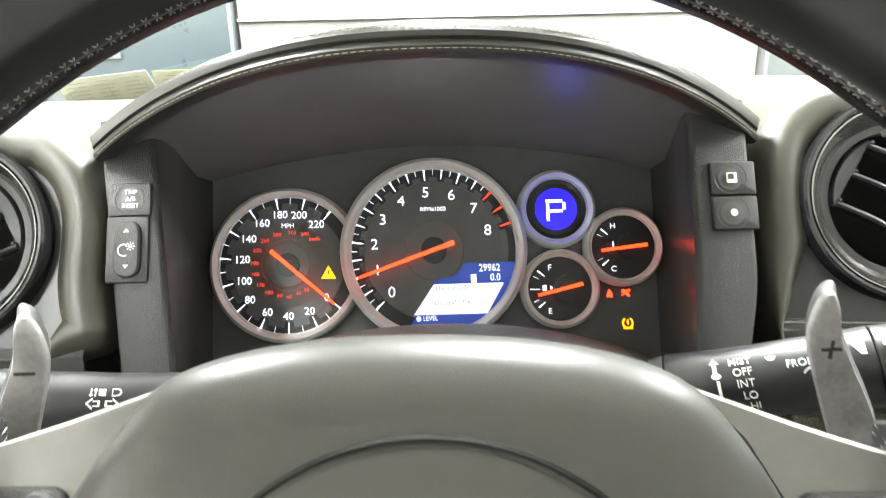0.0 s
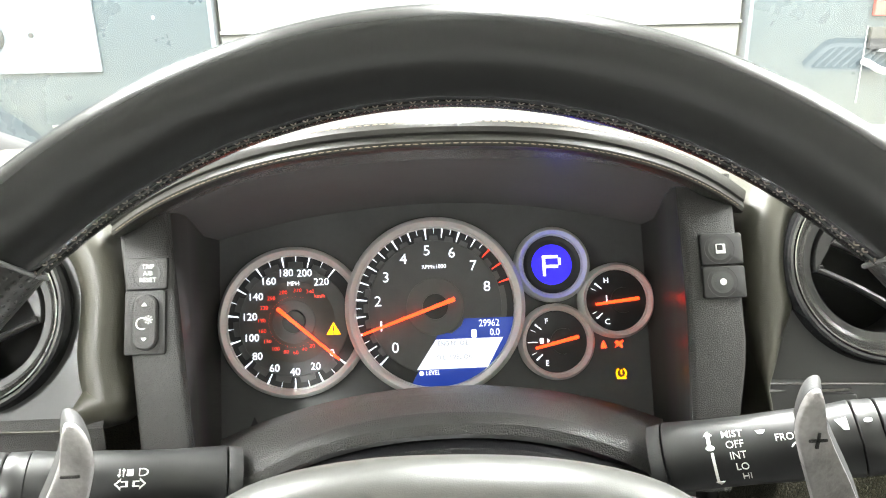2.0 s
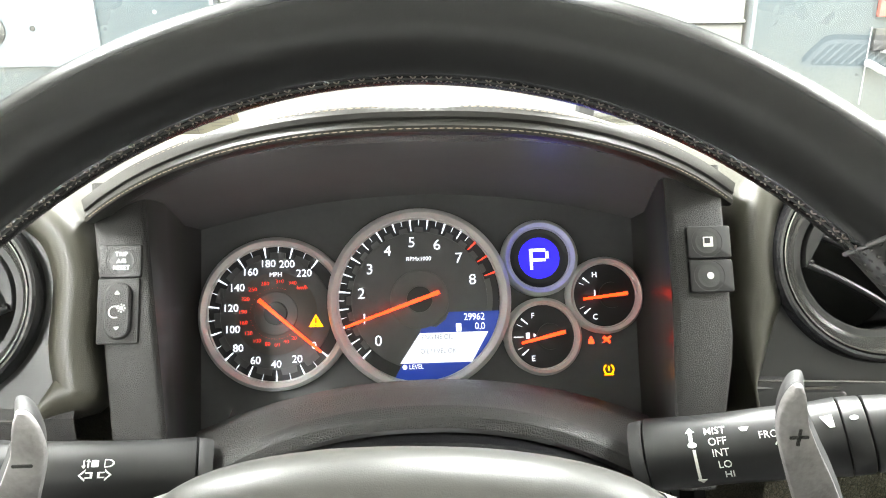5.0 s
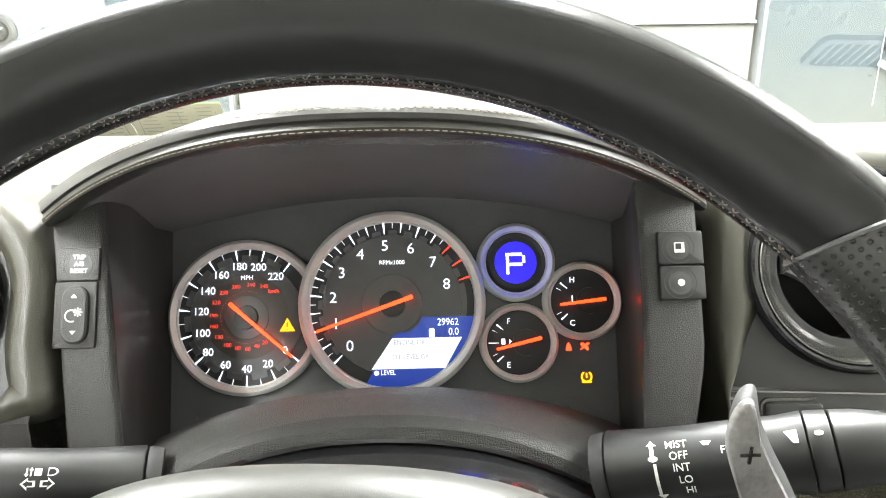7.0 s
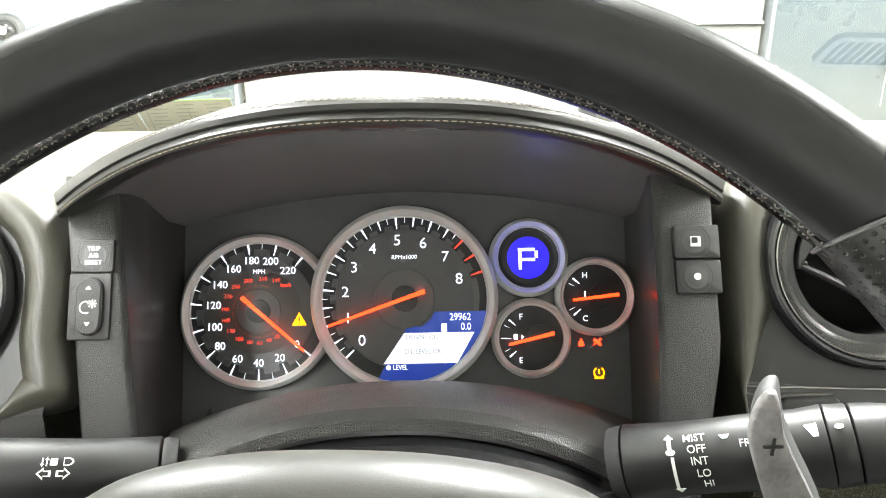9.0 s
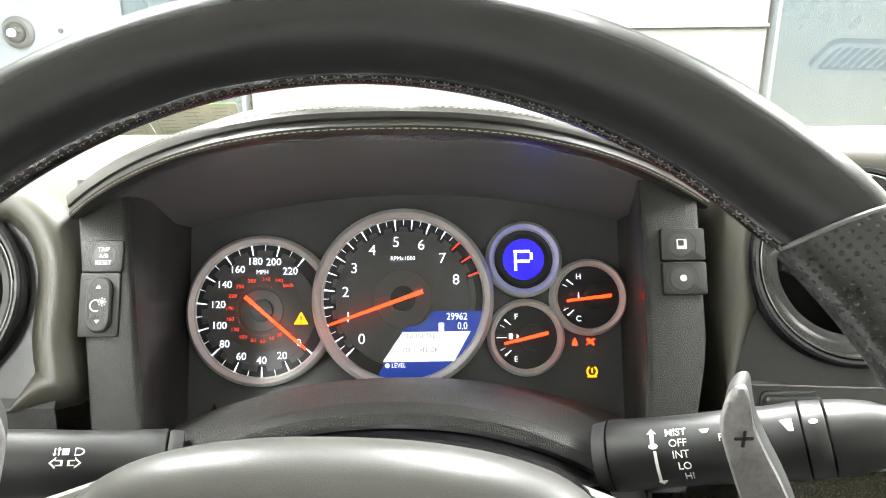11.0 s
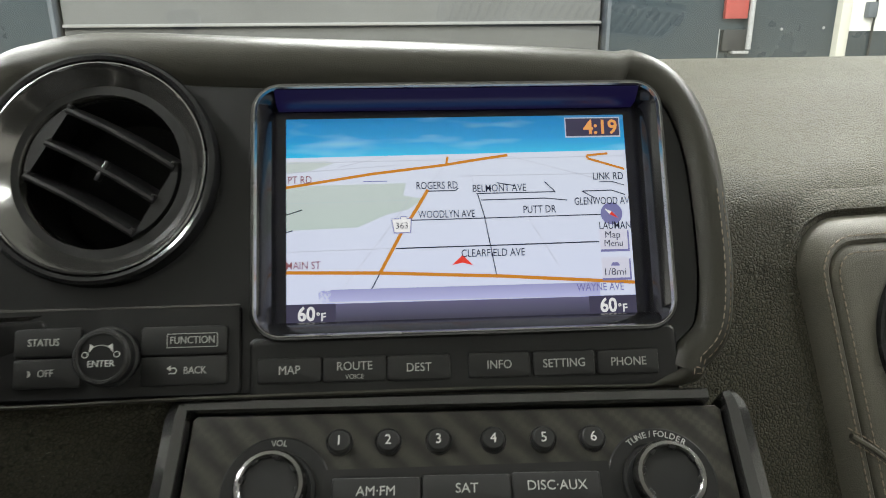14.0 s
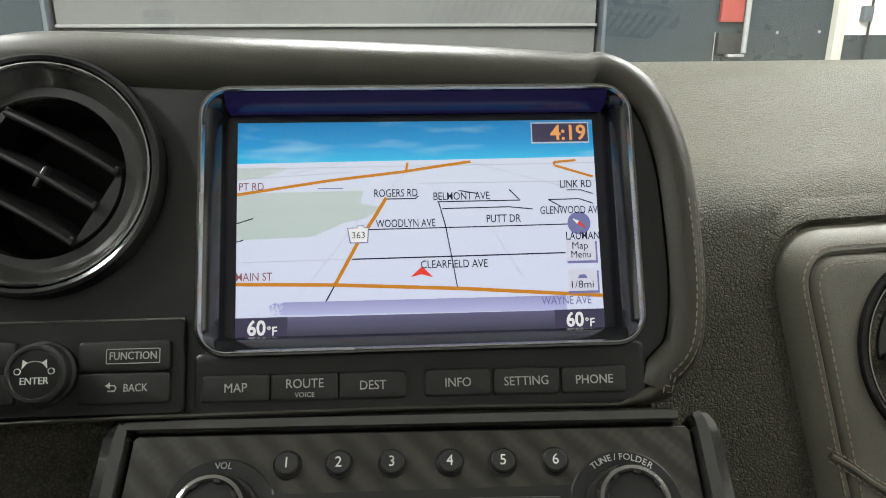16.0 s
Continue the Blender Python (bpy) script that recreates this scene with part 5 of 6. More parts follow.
def gradient(name, stops, axis=1, streak=0.0):
    """An emitting display colour that runs down the screen."""
    m = material(name, (0.05, 0.05, 0.05), 0.3, emit=(1, 1, 1), power=SCREEN)
    nt = m.node_tree
    co = nt.nodes.new("ShaderNodeTexCoord")
    sep = nt.nodes.new("ShaderNodeSeparateXYZ")
    mr = nt.nodes.new("ShaderNodeMapRange")
    mr.inputs["From Min"].default_value, mr.inputs["From Max"].default_value = SY + 0.5 * SH, SY - 0.5 * SH
    ramp = nt.nodes.new("ShaderNodeValToRGB")
    for i, (p, c) in enumerate(stops):
        e = ramp.color_ramp.elements[i] if i < 2 else ramp.color_ramp.elements.new(p)
        e.position, e.color = p, (*c, 1)
    nt.links.new(co.outputs["Object"], sep.inputs[0])
    nt.links.new(sep.outputs[1], mr.inputs["Value"])
    nt.links.new(mr.outputs[0], ramp.inputs[0])
    src = ramp.outputs[0]
    if streak:
        mp = nt.nodes.new("ShaderNodeMapping")
        mp.inputs["Scale"].default_value = (22, 110, 1)
        mp.inputs["Rotation"].default_value = (0, 0, 0.1)
        n = nt.nodes.new("ShaderNodeTexNoise")
        n.inputs["Scale"].default_value, n.inputs["Detail"].default_value = 1.0, 2
        mr2 = nt.nodes.new("ShaderNodeMapRange")
        mr2.inputs["From Min"].default_value, mr2.inputs["From Max"].default_value, mr2.inputs["To Max"].default_value = 0.52, 0.8, streak
        mx = nt.nodes.new("ShaderNodeMix")
        mx.data_type = "RGBA"
        mx.inputs[7].default_value = (0.55, 0.85, 1, 1)
        nt.links.new(co.outputs["Object"], mp.inputs[0])
        nt.links.new(mp.outputs[0], n.inputs["Vector"])
        nt.links.new(n.outputs["Fac"], mr2.inputs["Value"])
        nt.links.new(mr2.outputs[0], mx.inputs[0])
        nt.links.new(src, mx.inputs[6])
        src = mx.outputs[2]
    nt.links.new(src, nt.nodes["Principled BSDF"].inputs["Emission Color"])
    return m


MAPW = gradient("map_white", [(0.18, (0.74, 0.80, 0.93)), (0.9, (0.74, 0.80, 1.0))])
SKY = gradient("map_sky", [(0.0, (0.0, 0.22, 0.52)), (0.19, (0.02, 0.54, 0.92)), (0.11, (0.0, 0.33, 0.72))], streak=0.55)
BAND = gradient("map_band", [(0.82, (0.30, 0.30, 0.55)), (0.9, (0.50, 0.52, 0.85))])
BOTTOM = gradient("map_footer", [(0.9, (0.11, 0.10, 0.22)), (1.0, (0.014, 0.014, 0.04))])
ROAD = glow("map_orange", (0.62, 0.24, 0.02))
INKM = glow("map_ink", (0.012, 0.014, 0.03))
FAINT = glow("map_faint_line", (0.55, 0.57, 0.66))
PARK = gradient("map_park", [(0.2, (0.60, 0.68, 0.66)), (0.6, (0.55, 0.66, 0.62))])
REDM = glow("map_red", (0.85, 0.05, 0.03))
PLUM = glow("map_plum", (0.26, 0.09, 0.10))
CREAM = glow("map_button", (0.72, 0.72, 0.85))
DARKB = glow("map_dark_box", (0.05, 0.045, 0.09))
CLOCK = glow("map_clock", (1.0, 0.42, 0.12))
WHITEM = glow("map_text_white", (0.95, 0.95, 0.95))
VIOLET = glow("map_violet", (0.20, 0.20, 0.42))
# glowing strip over the top bevel, painting in the screen's reflection there
part("bevel_reflection", loft([[Vector((x, y, z)) for x in (-0.0835, 0.0825)] for y, z in ((0.0556, 0.0040), (0.0524, 0.0004), (0.0505, -0.0030), (0.0500, -0.0092))], False), glow("bevel_reflection_violet", (0.007, 0.005, 0.034)), nav, "emissive violet strip in place of the screen's reflection in the bevel")
scr = part("screen", flat([uv(0, 0), uv(1, 0), uv(1, 1), uv(0, 1)], HS, 0.0001), MAPW, nav, "lit street map")
patch("sky", [(0, 0), (1, 0), (1, 0.182), (0, 0.195)], 0.0001, SKY, scr, "blue sky with thin cloud")
patch("park", [(0.0, 0.337), (0.12, 0.333), (0.345, 0.330), (0.336, 0.39), (0.395, 0.41), (0.35, 0.46), (0.288, 0.483), (0.203, 0.543), (0.0, 0.552)], 0.0001, PARK, scr, "stippled pale green park")
patch("park", [(0.0, 0.215), (0.12, 0.213), (0.135, 0.225), (0.07, 0.26), (0.0, 0.275)], 0.0001, PARK, scr)


def road(pts, w, mat, z=0.0002, name="road"):
    for a, b in zip(pts, pts[1:]):
        part(name, line(uv(*a), uv(*b), w, HS + z, 0.00006), mat, scr)


road([(0.0, 0.341), (0.248, 0.281), (0.453, 0.244), (0.56, 0.218), (0.646, 0.199)], 0.0013, ROAD)
road([(0.464, 0.242), (0.469, 0.200)], 0.0011, ROAD)
road([(0.408, 0.365), (0.374, 0.458), (0.327, 0.577), (0.266, 0.762)], 0.0016, ROAD)
road([(0.0, 0.753), (0.266, 0.766), (0.62, 0.797), (1.0, 0.844)], 0.0016, ROAD)
road([(0.946, 0.199), (0.882, 0.207), (0.885, 0.223), (0.993, 0.280)], 0.0011, ROAD)
road([(0.358, 0.514), (0.623, 0.511), (0.937, 0.506)], 0.0005, INKM)
road([(0.312, 0.650), (0.622, 0.646), (0.902, 0.641)], 0.0006, INKM)
road([(0.553, 0.392), (0.570, 0.502), (0.583, 0.634), (0.598, 0.791)], 0.0005, INKM)
road([(0.549, 0.389), (0.782, 0.388), (0.752, 0.336)], 0.0005, INKM)
road([(0.562, 0.422), (0.75, 0.419), (0.816, 0.431)], 0.0005, INKM)
road([(0.408, 0.372), (0.488, 0.372), (0.497, 0.360)], 0.0005, INKM)
road([(0.90, 0.425), (0.862, 0.388), (0.95, 0.386), (0.99, 0.41)], 0.0005, INKM)
road([(0.915, 0.343), (0.955, 0.343), (0.99, 0.362)], 0.0004, INKM)
road([(0.61, 0.337), (0.66, 0.352)], 0.0005, INKM)
road([(0.264, 0.768), (0.222, 0.895)], 0.0006, INKM)
road([(0.0, 0.475), (0.045, 0.452)], 0.0005, INKM)
road([(0.0, 0.56), (0.018, 0.552)], 0.0005, INKM)
road([(0.22, 0.318), (0.29, 0.318)], 0.0004, VIOLET)
for pts in ([(0.0, 0.27), (0.32, 0.24)], [(0.0, 0.22), (1.0, 0.212)], [(0.15, 0.245), (0.30, 0.19)], [(0.62, 0.19), (0.75, 0.25), (1.0, 0.37)], [(0.36, 0.40), (0.27, 0.60), (0.16, 0.83)], [(0.70, 0.52), (0.78, 0.75)], [(0.0, 0.655), (0.35, 0.648)],
            [(0.5, 0.30), (1.0, 0.30)], [(0.0, 0.42), (0.35, 0.415)], [(0.40, 0.36), (0.46, 0.25)], [(0.56, 0.385), (0.53, 0.29)]):
    road(pts, 0.0003, FAINT, 0.00015, "faint_road")


def label_fit(words, u0, u1, v, size, mt, name="road_name", z=0.0006, bold=0.006):
    """A word that spans u0 to u1 across the screen."""
    ob = lettering(words, size, 0, 0, 0, mt, scr, name, bold=bold, depth=0.00003)
    xs_ = [q.co.x for q in ob.data.vertices]
    (x0, y), (x1, _) = uv(u0, v), uv(u1, v)
    k = (x1 - x0) / (max(xs_) - min(xs_))
    ob.data.transform(Matrix.Translation((x0 - k * min(xs_), y, HS + z)) @ Matrix.Diagonal((k, 1, 1, 1)))


for w, u0, u1, v, mt in (("ROGERS RD", 0.375, 0.495, 0.347, INKM), ("BELMONT AVE", 0.539, 0.696, 0.366, INKM), ("WOODLYN AVE", 0.378, 0.542, 0.490, INKM), ("PUTT DR", 0.685, 0.781, 0.476, INKM), ("LINK RD", 0.897, 0.987, 0.317, INKM),
                         ("GLENWOOD AV", 0.837, 1.0, 0.441, INKM), ("LAUMAN", 0.906, 1.0, 0.565, INKM), ("CLEARFIELD AVE", 0.499, 0.683, 0.684, INKM), ("MAIN ST", 0.0, 0.097, 0.723, PLUM), ("PT RD", 0.006, 0.073, 0.307, PLUM), ("WAYNE AVE", 0.828, 0.966, 0.864, VIOLET)):
    label_fit(w, u0, u1, v, 0.0050, mt)
patch("route_shield", [(0.302, 0.508), (0.328, 0.508), (0.328, 0.498), (0.344, 0.498), (0.344, 0.508), (0.356, 0.508), (0.353, 0.572), (0.309, 0.572)], 0.0003, WHITEM, scr, "white route shield")
patch("shield_edge", [(0.299, 0.504), (0.326, 0.504), (0.326, 0.494), (0.346, 0.494), (0.346, 0.504), (0.359, 0.504), (0.356, 0.577), (0.306, 0.577)], 0.00022, VIOLET, scr)
lettering("363", 0.0041, *uv(0.330, 0.541), HS + 0.0004, INKM, scr, "shield_number", depth=0.00003)
patch("arrow", [(0.502, 0.690), (0.533, 0.742), (0.501, 0.727), (0.470, 0.738)], 0.0004, REDM, scr, "red position arrow")
patch("band", [(0.125, 0.839), (0.897, 0.839), (0.897, 0.906), (0.125, 0.898)], 0.0002, BAND, scr, "violet road band")
rnd = random.Random(4)
for k in range(90):
    u, v = 0.085 + 0.04 * rnd.random() ** 0.6, 0.841 + 0.053 * rnd.random()
    patch("band_dot", [(u, v), (u + 0.004, v), (u + 0.004, v + 0.005), (u, v + 0.005)], 0.0002, BAND, scr)
patch("footer", [(0.0, 0.905), (1.0, 0.907), (1.0, 1.0), (0.0, 1.0)], 0.0002, BOTTOM, scr, "dark footer")
for u0 in (0.0, 0.862):
    bx = patch("temperature_box", [(u0, 0.905), (u0 + 0.138, 0.904), (u0 + 0.138, 0.998), (u0, 0.998)], 0.0003, DARKB, scr, "dark temperature box")
    label_fit("60", u0 + 0.032, u0 + 0.080, 0.954, 0.0088, WHITEM, "temperature", 0.0004, 0.02)
    label_fit("°F", u0 + 0.084, u0 + 0.110, 0.968, 0.0052, WHITEM, "temperature", 0.0004, 0.01)
patch("clock_rim", [(0.822, 0.012), (0.988, 0.012), (0.988, 0.115), (0.822, 0.115)], 0.0003, FAINT, scr)
patch("clock_box", [(0.825, 0.018), (0.985, 0.018), (0.985, 0.108), (0.825, 0.108)], 0.0004, DARKB, scr, "dark clock box")
label_fit("4:19", 0.877, 0.979, 0.067, 0.0098, CLOCK, "clock", 0.0005, 0.018)
part("compass", flat([(uv(0.945, 0.503)[0] + 0.0052 * math.cos(a), uv(0.945, 0.503)[1] + 0.0052 * math.sin(a)) for a in np.linspace(0, 2 * math.pi, 24, endpoint=False)], HS + 0.0003, 0.00006), VIOLET, scr, "round compass button")
patch("compass_arrow", [(0.926, 0.480), (0.945, 0.493), (0.939, 0.507)], 0.0005, WHITEM, scr)
patch("compass_arrow", [(0.945, 0.493), (0.966, 0.530), (0.939, 0.507)], 0.0005, REDM, scr)
for v0, v1, words in ((0.580, 0.680, (("Map", 0.922, 0.966), ("Menu", 0.918, 0.972))), (0.720, 0.820, (("", 0, 0), ("1/8mi", 0.914, 0.976)))):
    patch("button_shadow", [(0.906, v0 + 0.008), (0.992, v0 + 0.008), (0.992, v1 + 0.012), (0.906, v1 + 0.012)], 0.0003, VIOLET, scr)
    patch("map_button", [(0.905, v0), (0.987, v0), (0.987, v1), (0.905, v1)], 0.0004, CREAM, scr, "pale on-screen button")
    for (w, u0, u1), f in zip(words, (0.3, 0.72)):
        if w:
            label_fit(w, u0, u1, v0 + (v1 - v0) * f, 0.0046, INKM, "button_word", 0.0005, 0.0)
patch("car_icon", [(0.932, 0.762), (0.938, 0.745), (0.954, 0.745), (0.960, 0.762)], 0.0005, VIOLET, scr)

# ---- key row under the screen and the controls beside it ----
KEYCAP = material("key_plastic", (0.018, 0.018, 0.0175), 0.45, grain=0.15, grain_size=0.0005)
keys = thing("key_panel", "black panel with six labelled keys under the screen", "control panel", PD)
part("plate", loft([lift(rrect(0.187, 0.0265, 0.003, 3, -0.001, -0.0672), -0.008), lift(rrect(0.187, 0.0265, 0.003, 3, -0.001, -0.0672), -0.0018), lift(rrect(0.185, 0.0245, 0.003, 3, -0.001, -0.0672), -0.0008)], caps=True), PLASTIC_FINE, keys)
for i, (x, w) in enumerate(((-0.0773, "MAP"), (-0.0497, "ROUTE"), (-0.0222, "DEST"), (0.0126, "INFO"), (0.0409, "SETTING"), (0.0693, "PHONE"))):
    y = -0.0683 - 0.0013 * (i / 5) + (0.0 if i < 3 else 0.0002)
    k = part("key", key_cap(0.0272, 0.0108, 0.0026, 0.0012, 0.0009, x, y, -0.0009), KEYCAP, keys, "black key")
    if w == "ROUTE":
        lettering(w, 0.0052, x, y + 0.0012, 0.0018, PRINT_GREY, k, squeeze=0.92)
        lettering("VOICE", 0.0028, x, y - 0.0032, 0.0018, PRINT_GREY, k)
    else:
        lettering(w, 0.0052, x, y, 0.0018, PRINT_GREY, k, squeeze=0.92)
ctl = thing("control_panel", "black control panel with a round enter knob", "control panel", PD)
part("plate", loft([lift(rrect(0.125, 0.038, 0.002, 3, -0.161, -0.0585), -0.010), lift(rrect(0.125, 0.038, 0.002, 3, -0.161, -0.0585), -0.0012), lift(rrect(0.124, 0.037, 0.002, 3, -0.161, -0.0585), -0.0006)], caps=True), PLASTIC_FINE, ctl)
part("top_line", box(0.125, 0.0008, 0.0008, 0, Matrix.Translation((-0.161, -0.0394, -0.0008))), CHROME, ctl)
for x0, x1, y, w in ((-0.1395, -0.1033, -0.0541, "FUNCTION"), (-0.1395, -0.1033, -0.0668, "BACK"), (-0.1915, -0.1640, -0.0533, "STATUS"), (-0.1915, -0.1640, -0.0661, "OFF")):
    xc = (x0 + x1) / 2
    k = part("key", key_cap(x1 - x0, 0.0122, 0.0024, 0.0016, 0.0008, xc, y, -0.0007), KEYCAP, ctl, "black key")
    tx = xc + 0.0035 if w in ("FUNCTION", "BACK") else xc - 0.0015
    lettering(w, 0.0044, tx + (0.0012 if w in ("BACK", "OFF") else 0), y, 0.0018, PRINT_GREY, k, squeeze=0.84)
    if w == "FUNCTION":
        fr = [lift(rrect(0.0212, 0.0060, 0.0003, 1, tx, y), 0.0018), lift(rrect(0.0212, 0.0060, 0.0003, 1, tx, y), 0.0020), lift(rrect(0.0206, 0.0054, 0.0003, 1, tx, y), 0.0020)]
        part("word_box", loft(fr), PRINT_GREY, k)
    if w == "BACK":
        part("arrow", sweep([(tx - 0.0092, y + 0.0012, 0.0019), (tx - 0.0070, y + 0.0012, 0.0019), (tx - 0.0063, y + 0.0002, 0.0019), (tx - 0.0070, y - 0.0010, 0.0019), (tx - 0.0095, y - 0.0010, 0.0019)], 0.0003, 5), PRINT_GREY, k)
        part("arrow", flat([(tx - 0.0105, y + 0.0012), (tx - 0.0088, y + 0.0024), (tx - 0.0088, y)], 0.0018), PRINT_GREY, k)
    if w == "OFF":
        part("moon", flat([(tx - 0.0062 + 0.0014 * math.cos(a), y + 0.0014 * math.sin(a)) for a in np.linspace(-1.6, 1.6, 9)] + [(tx - 0.0062 + 0.0004 * math.cos(a), y + 0.0012 * math.sin(a)) for a in np.linspace(1.5, -1.5, 7)], 0.0018), PRINT_GREY, k)
kn = part("enter_knob", lathe([(0.0128, -0.001), (0.0128, 0.002), (0.0118, 0.0026), (0.0116, 0.0075), (0.0110, 0.0085), (0.0098, 0.0088), (0.0094, 0.0082), (0.0, 0.0084)], 56, cx=-0.1528, cy=-0.0600), PLASTIC_FINE, ctl, "round black knob")
part("knob_ring", lathe([(0.0118, 0.0065), (0.0117, 0.0080), (0.0108, 0.0089), (0.0097, 0.0090)], 56, cx=-0.1528, cy=-0.0600), PLASTIC_GREY, kn, "grey rim")
lettering("ENTER", 0.0039, -0.1528, -0.0628, 0.0084, PRINT, kn, squeeze=0.95)
part("arc_arrow", loft([[Vector((-0.1528 + r * math.cos(a), -0.0612 + r * math.sin(a), 0.0086)) for a in np.linspace(radians(50), radians(130), 12)] for r in (0.0059, 0.0063)], False), PRINT_GREY, kn)
for s in (1, -1):
    part("arrow_head", flat([(-0.1528 + s * 0.0048, -0.0580), (-0.1528 + s * 0.0028, -0.0556), (-0.1528 + s * 0.0045, -0.0545)], 0.0084), PRINT, kn)
    part("zoom_mark", lathe([(0.0013, 0.0084), (0.0013, 0.0087), (0.0010, 0.0087)], 14, cx=-0.1528 + s * 0.0064, cy=-0.0590), PRINT, kn)

# ---- audio unit ----
aud = thing("audio_unit", "carbon-faced audio panel with two knobs and rows of keys", "car radio", AU)
xl, xr = -0.1085, 0.1175
face = [(xl, -0.09), (xr, -0.09), (xr, 0.0118), (xr - 0.002, 0.0138), (xl + 0.002, 0.0122), (xl, 0.0102)]
part("face", loft([lift(face, -0.012), lift(face, -0.0012), lift(inset(face, 0.0008), 0.0)], caps=True), CARBON, aud, "matt carbon twill face")
part("top_trim", loft([[Vector((x, 0.0128 + 0.0022 * (x + 0.11) / 0.23 + a, b)) for a, b in ((0.0, -0.01), (0.0, 0.001), (0.001, 0.0028), (0.0045, 0.0030), (0.0058, 0.0015), (0.0062, -0.012))] for x in (-0.1120, -0.05, 0.03, 0.1124)], False), SMOKED, aud, "smoked chrome top bar")
for s, x in ((-1, xl - 0.0012), (1, xr + 0.0012)):
    w = 0.0115
    prof = [(0.0, -0.012), (0.0, 0.0), (s * 0.001, 0.0025), (s * 0.005, 0.0042), (s * 0.0095, 0.0025), (s * w, -0.003), (s * w, -0.02)]
    ys = [0.0195, 0.0190, 0.0175, 0.0145, 0.0095, 0.0, -0.03, -0.09]
    sh_ = [s * 0.004, s * 0.0005, -s * 0.0005, -s * 0.0002, 0.0, 0.0, s * 0.0005, s * 0.001]
    sq = [0.15, 0.5, 0.75, 0.9, 1.0, 1.0, 1.0, 1.0]
    part("side_trim", loft([[Vector((x + d + a * k, y, b * (0.6 + 0.4 * k) - 0.001 * (1 - k))) for a, b in prof] for y, d, k in zip(ys, sh_, sq)], False), SMOKED, aud, "smoked chrome side bar")
for cx, cy, word, words2 in ((-0.0702, -0.0200, "VOL", "PUSH ON·OFF"), (0.0868, -0.0186, "TUNE/FOLDER", "PUSH AUDIO")):
    kn = part("knob", lathe([(0.0165, 0.0), (0.0158, 0.0012), (0.0146, 0.0014), (0.0142, 0.0115), (0.0134, 0.0135), (0.0122, 0.0142), (0.0112, 0.0136), (0.0108, 0.0126), (0.0, 0.0128)], 72, cx=cx, cy=cy), PLASTIC_FINE, aud, "round black knob")
    part("metal_ring", lathe([(0.0145, 0.0095), (0.0142, 0.0120), (0.0132, 0.0140), (0.0118, 0.0144), (0.0111, 0.0138)], 72, cx=cx, cy=cy), CHROME, kn, "brushed metal rim")
    for k in range(8):
        q = polar(0.0113, 45 * k + 10)
        part("notch", box(0.0026, 0.0022, 0.002, 0.0003, Matrix.Translation((cx + q.x, cy + q.y, 0.0132)) @ pose(0, 0, 0, 0, 0, -45 * k - 10)), PLASTIC_FINE, kn)
    part("recess", lathe([(0.0225, 0.00005), (0.0218, 0.0006), (0.0168, 0.0003)], 56, cx=cx, cy=cy), PLASTIC_FINE, aud, "dark ring round the knob")
    for wd, r0, top in ((word, 0.0196, True), (words2, 0.0196, False)):
        span = 7.6 * len(wd) * (0.92 if top else 0.85)
        for i, ch in enumerate(wd):
            if ch == " ":
                continue
            f = (i + 0.5) / len(wd) - 0.5
            a = f * span if top else 180 - f * span
            q = polar(r0, a)
            lettering(ch, 0.0036, cx + q.x, cy + q.y, 0.0008, PRINT_GREY, aud, "letter", rot=-a if top else 180 - a)
for i, x in enumerate((-0.0455, -0.0251, -0.0042, 0.0187, 0.0397, 0.0604)):
    k = part("preset_key", lathe([(0.0056, 0.0), (0.0055, 0.0006), (0.0049, 0.0008), (0.0047, 0.0022), (0.0040, 0.0028), (0.0, 0.0028)], 36, cx=x, cy=-0.0001), KEYCAP, aud, "round numbered key")
    part("key_ring", lathe([(0.0057, 0.0002), (0.0056, 0.0011), (0.0052, 0.0013), (0.0050, 0.0006)], 36, cx=x, cy=-0.0001), PLASTIC_GREY, k, "thin grey ring")
    lettering(str(i + 1), 0.0058, x, -0.0001, 0.0029, PRINT, k)
part("key_well", flat([(-0.0515, -0.0115), (0.0655, -0.0095), (0.0665, -0.088), (-0.0525, -0.088)], 0.0002, 0.0004), PLASTIC_FINE, aud, "black key field")
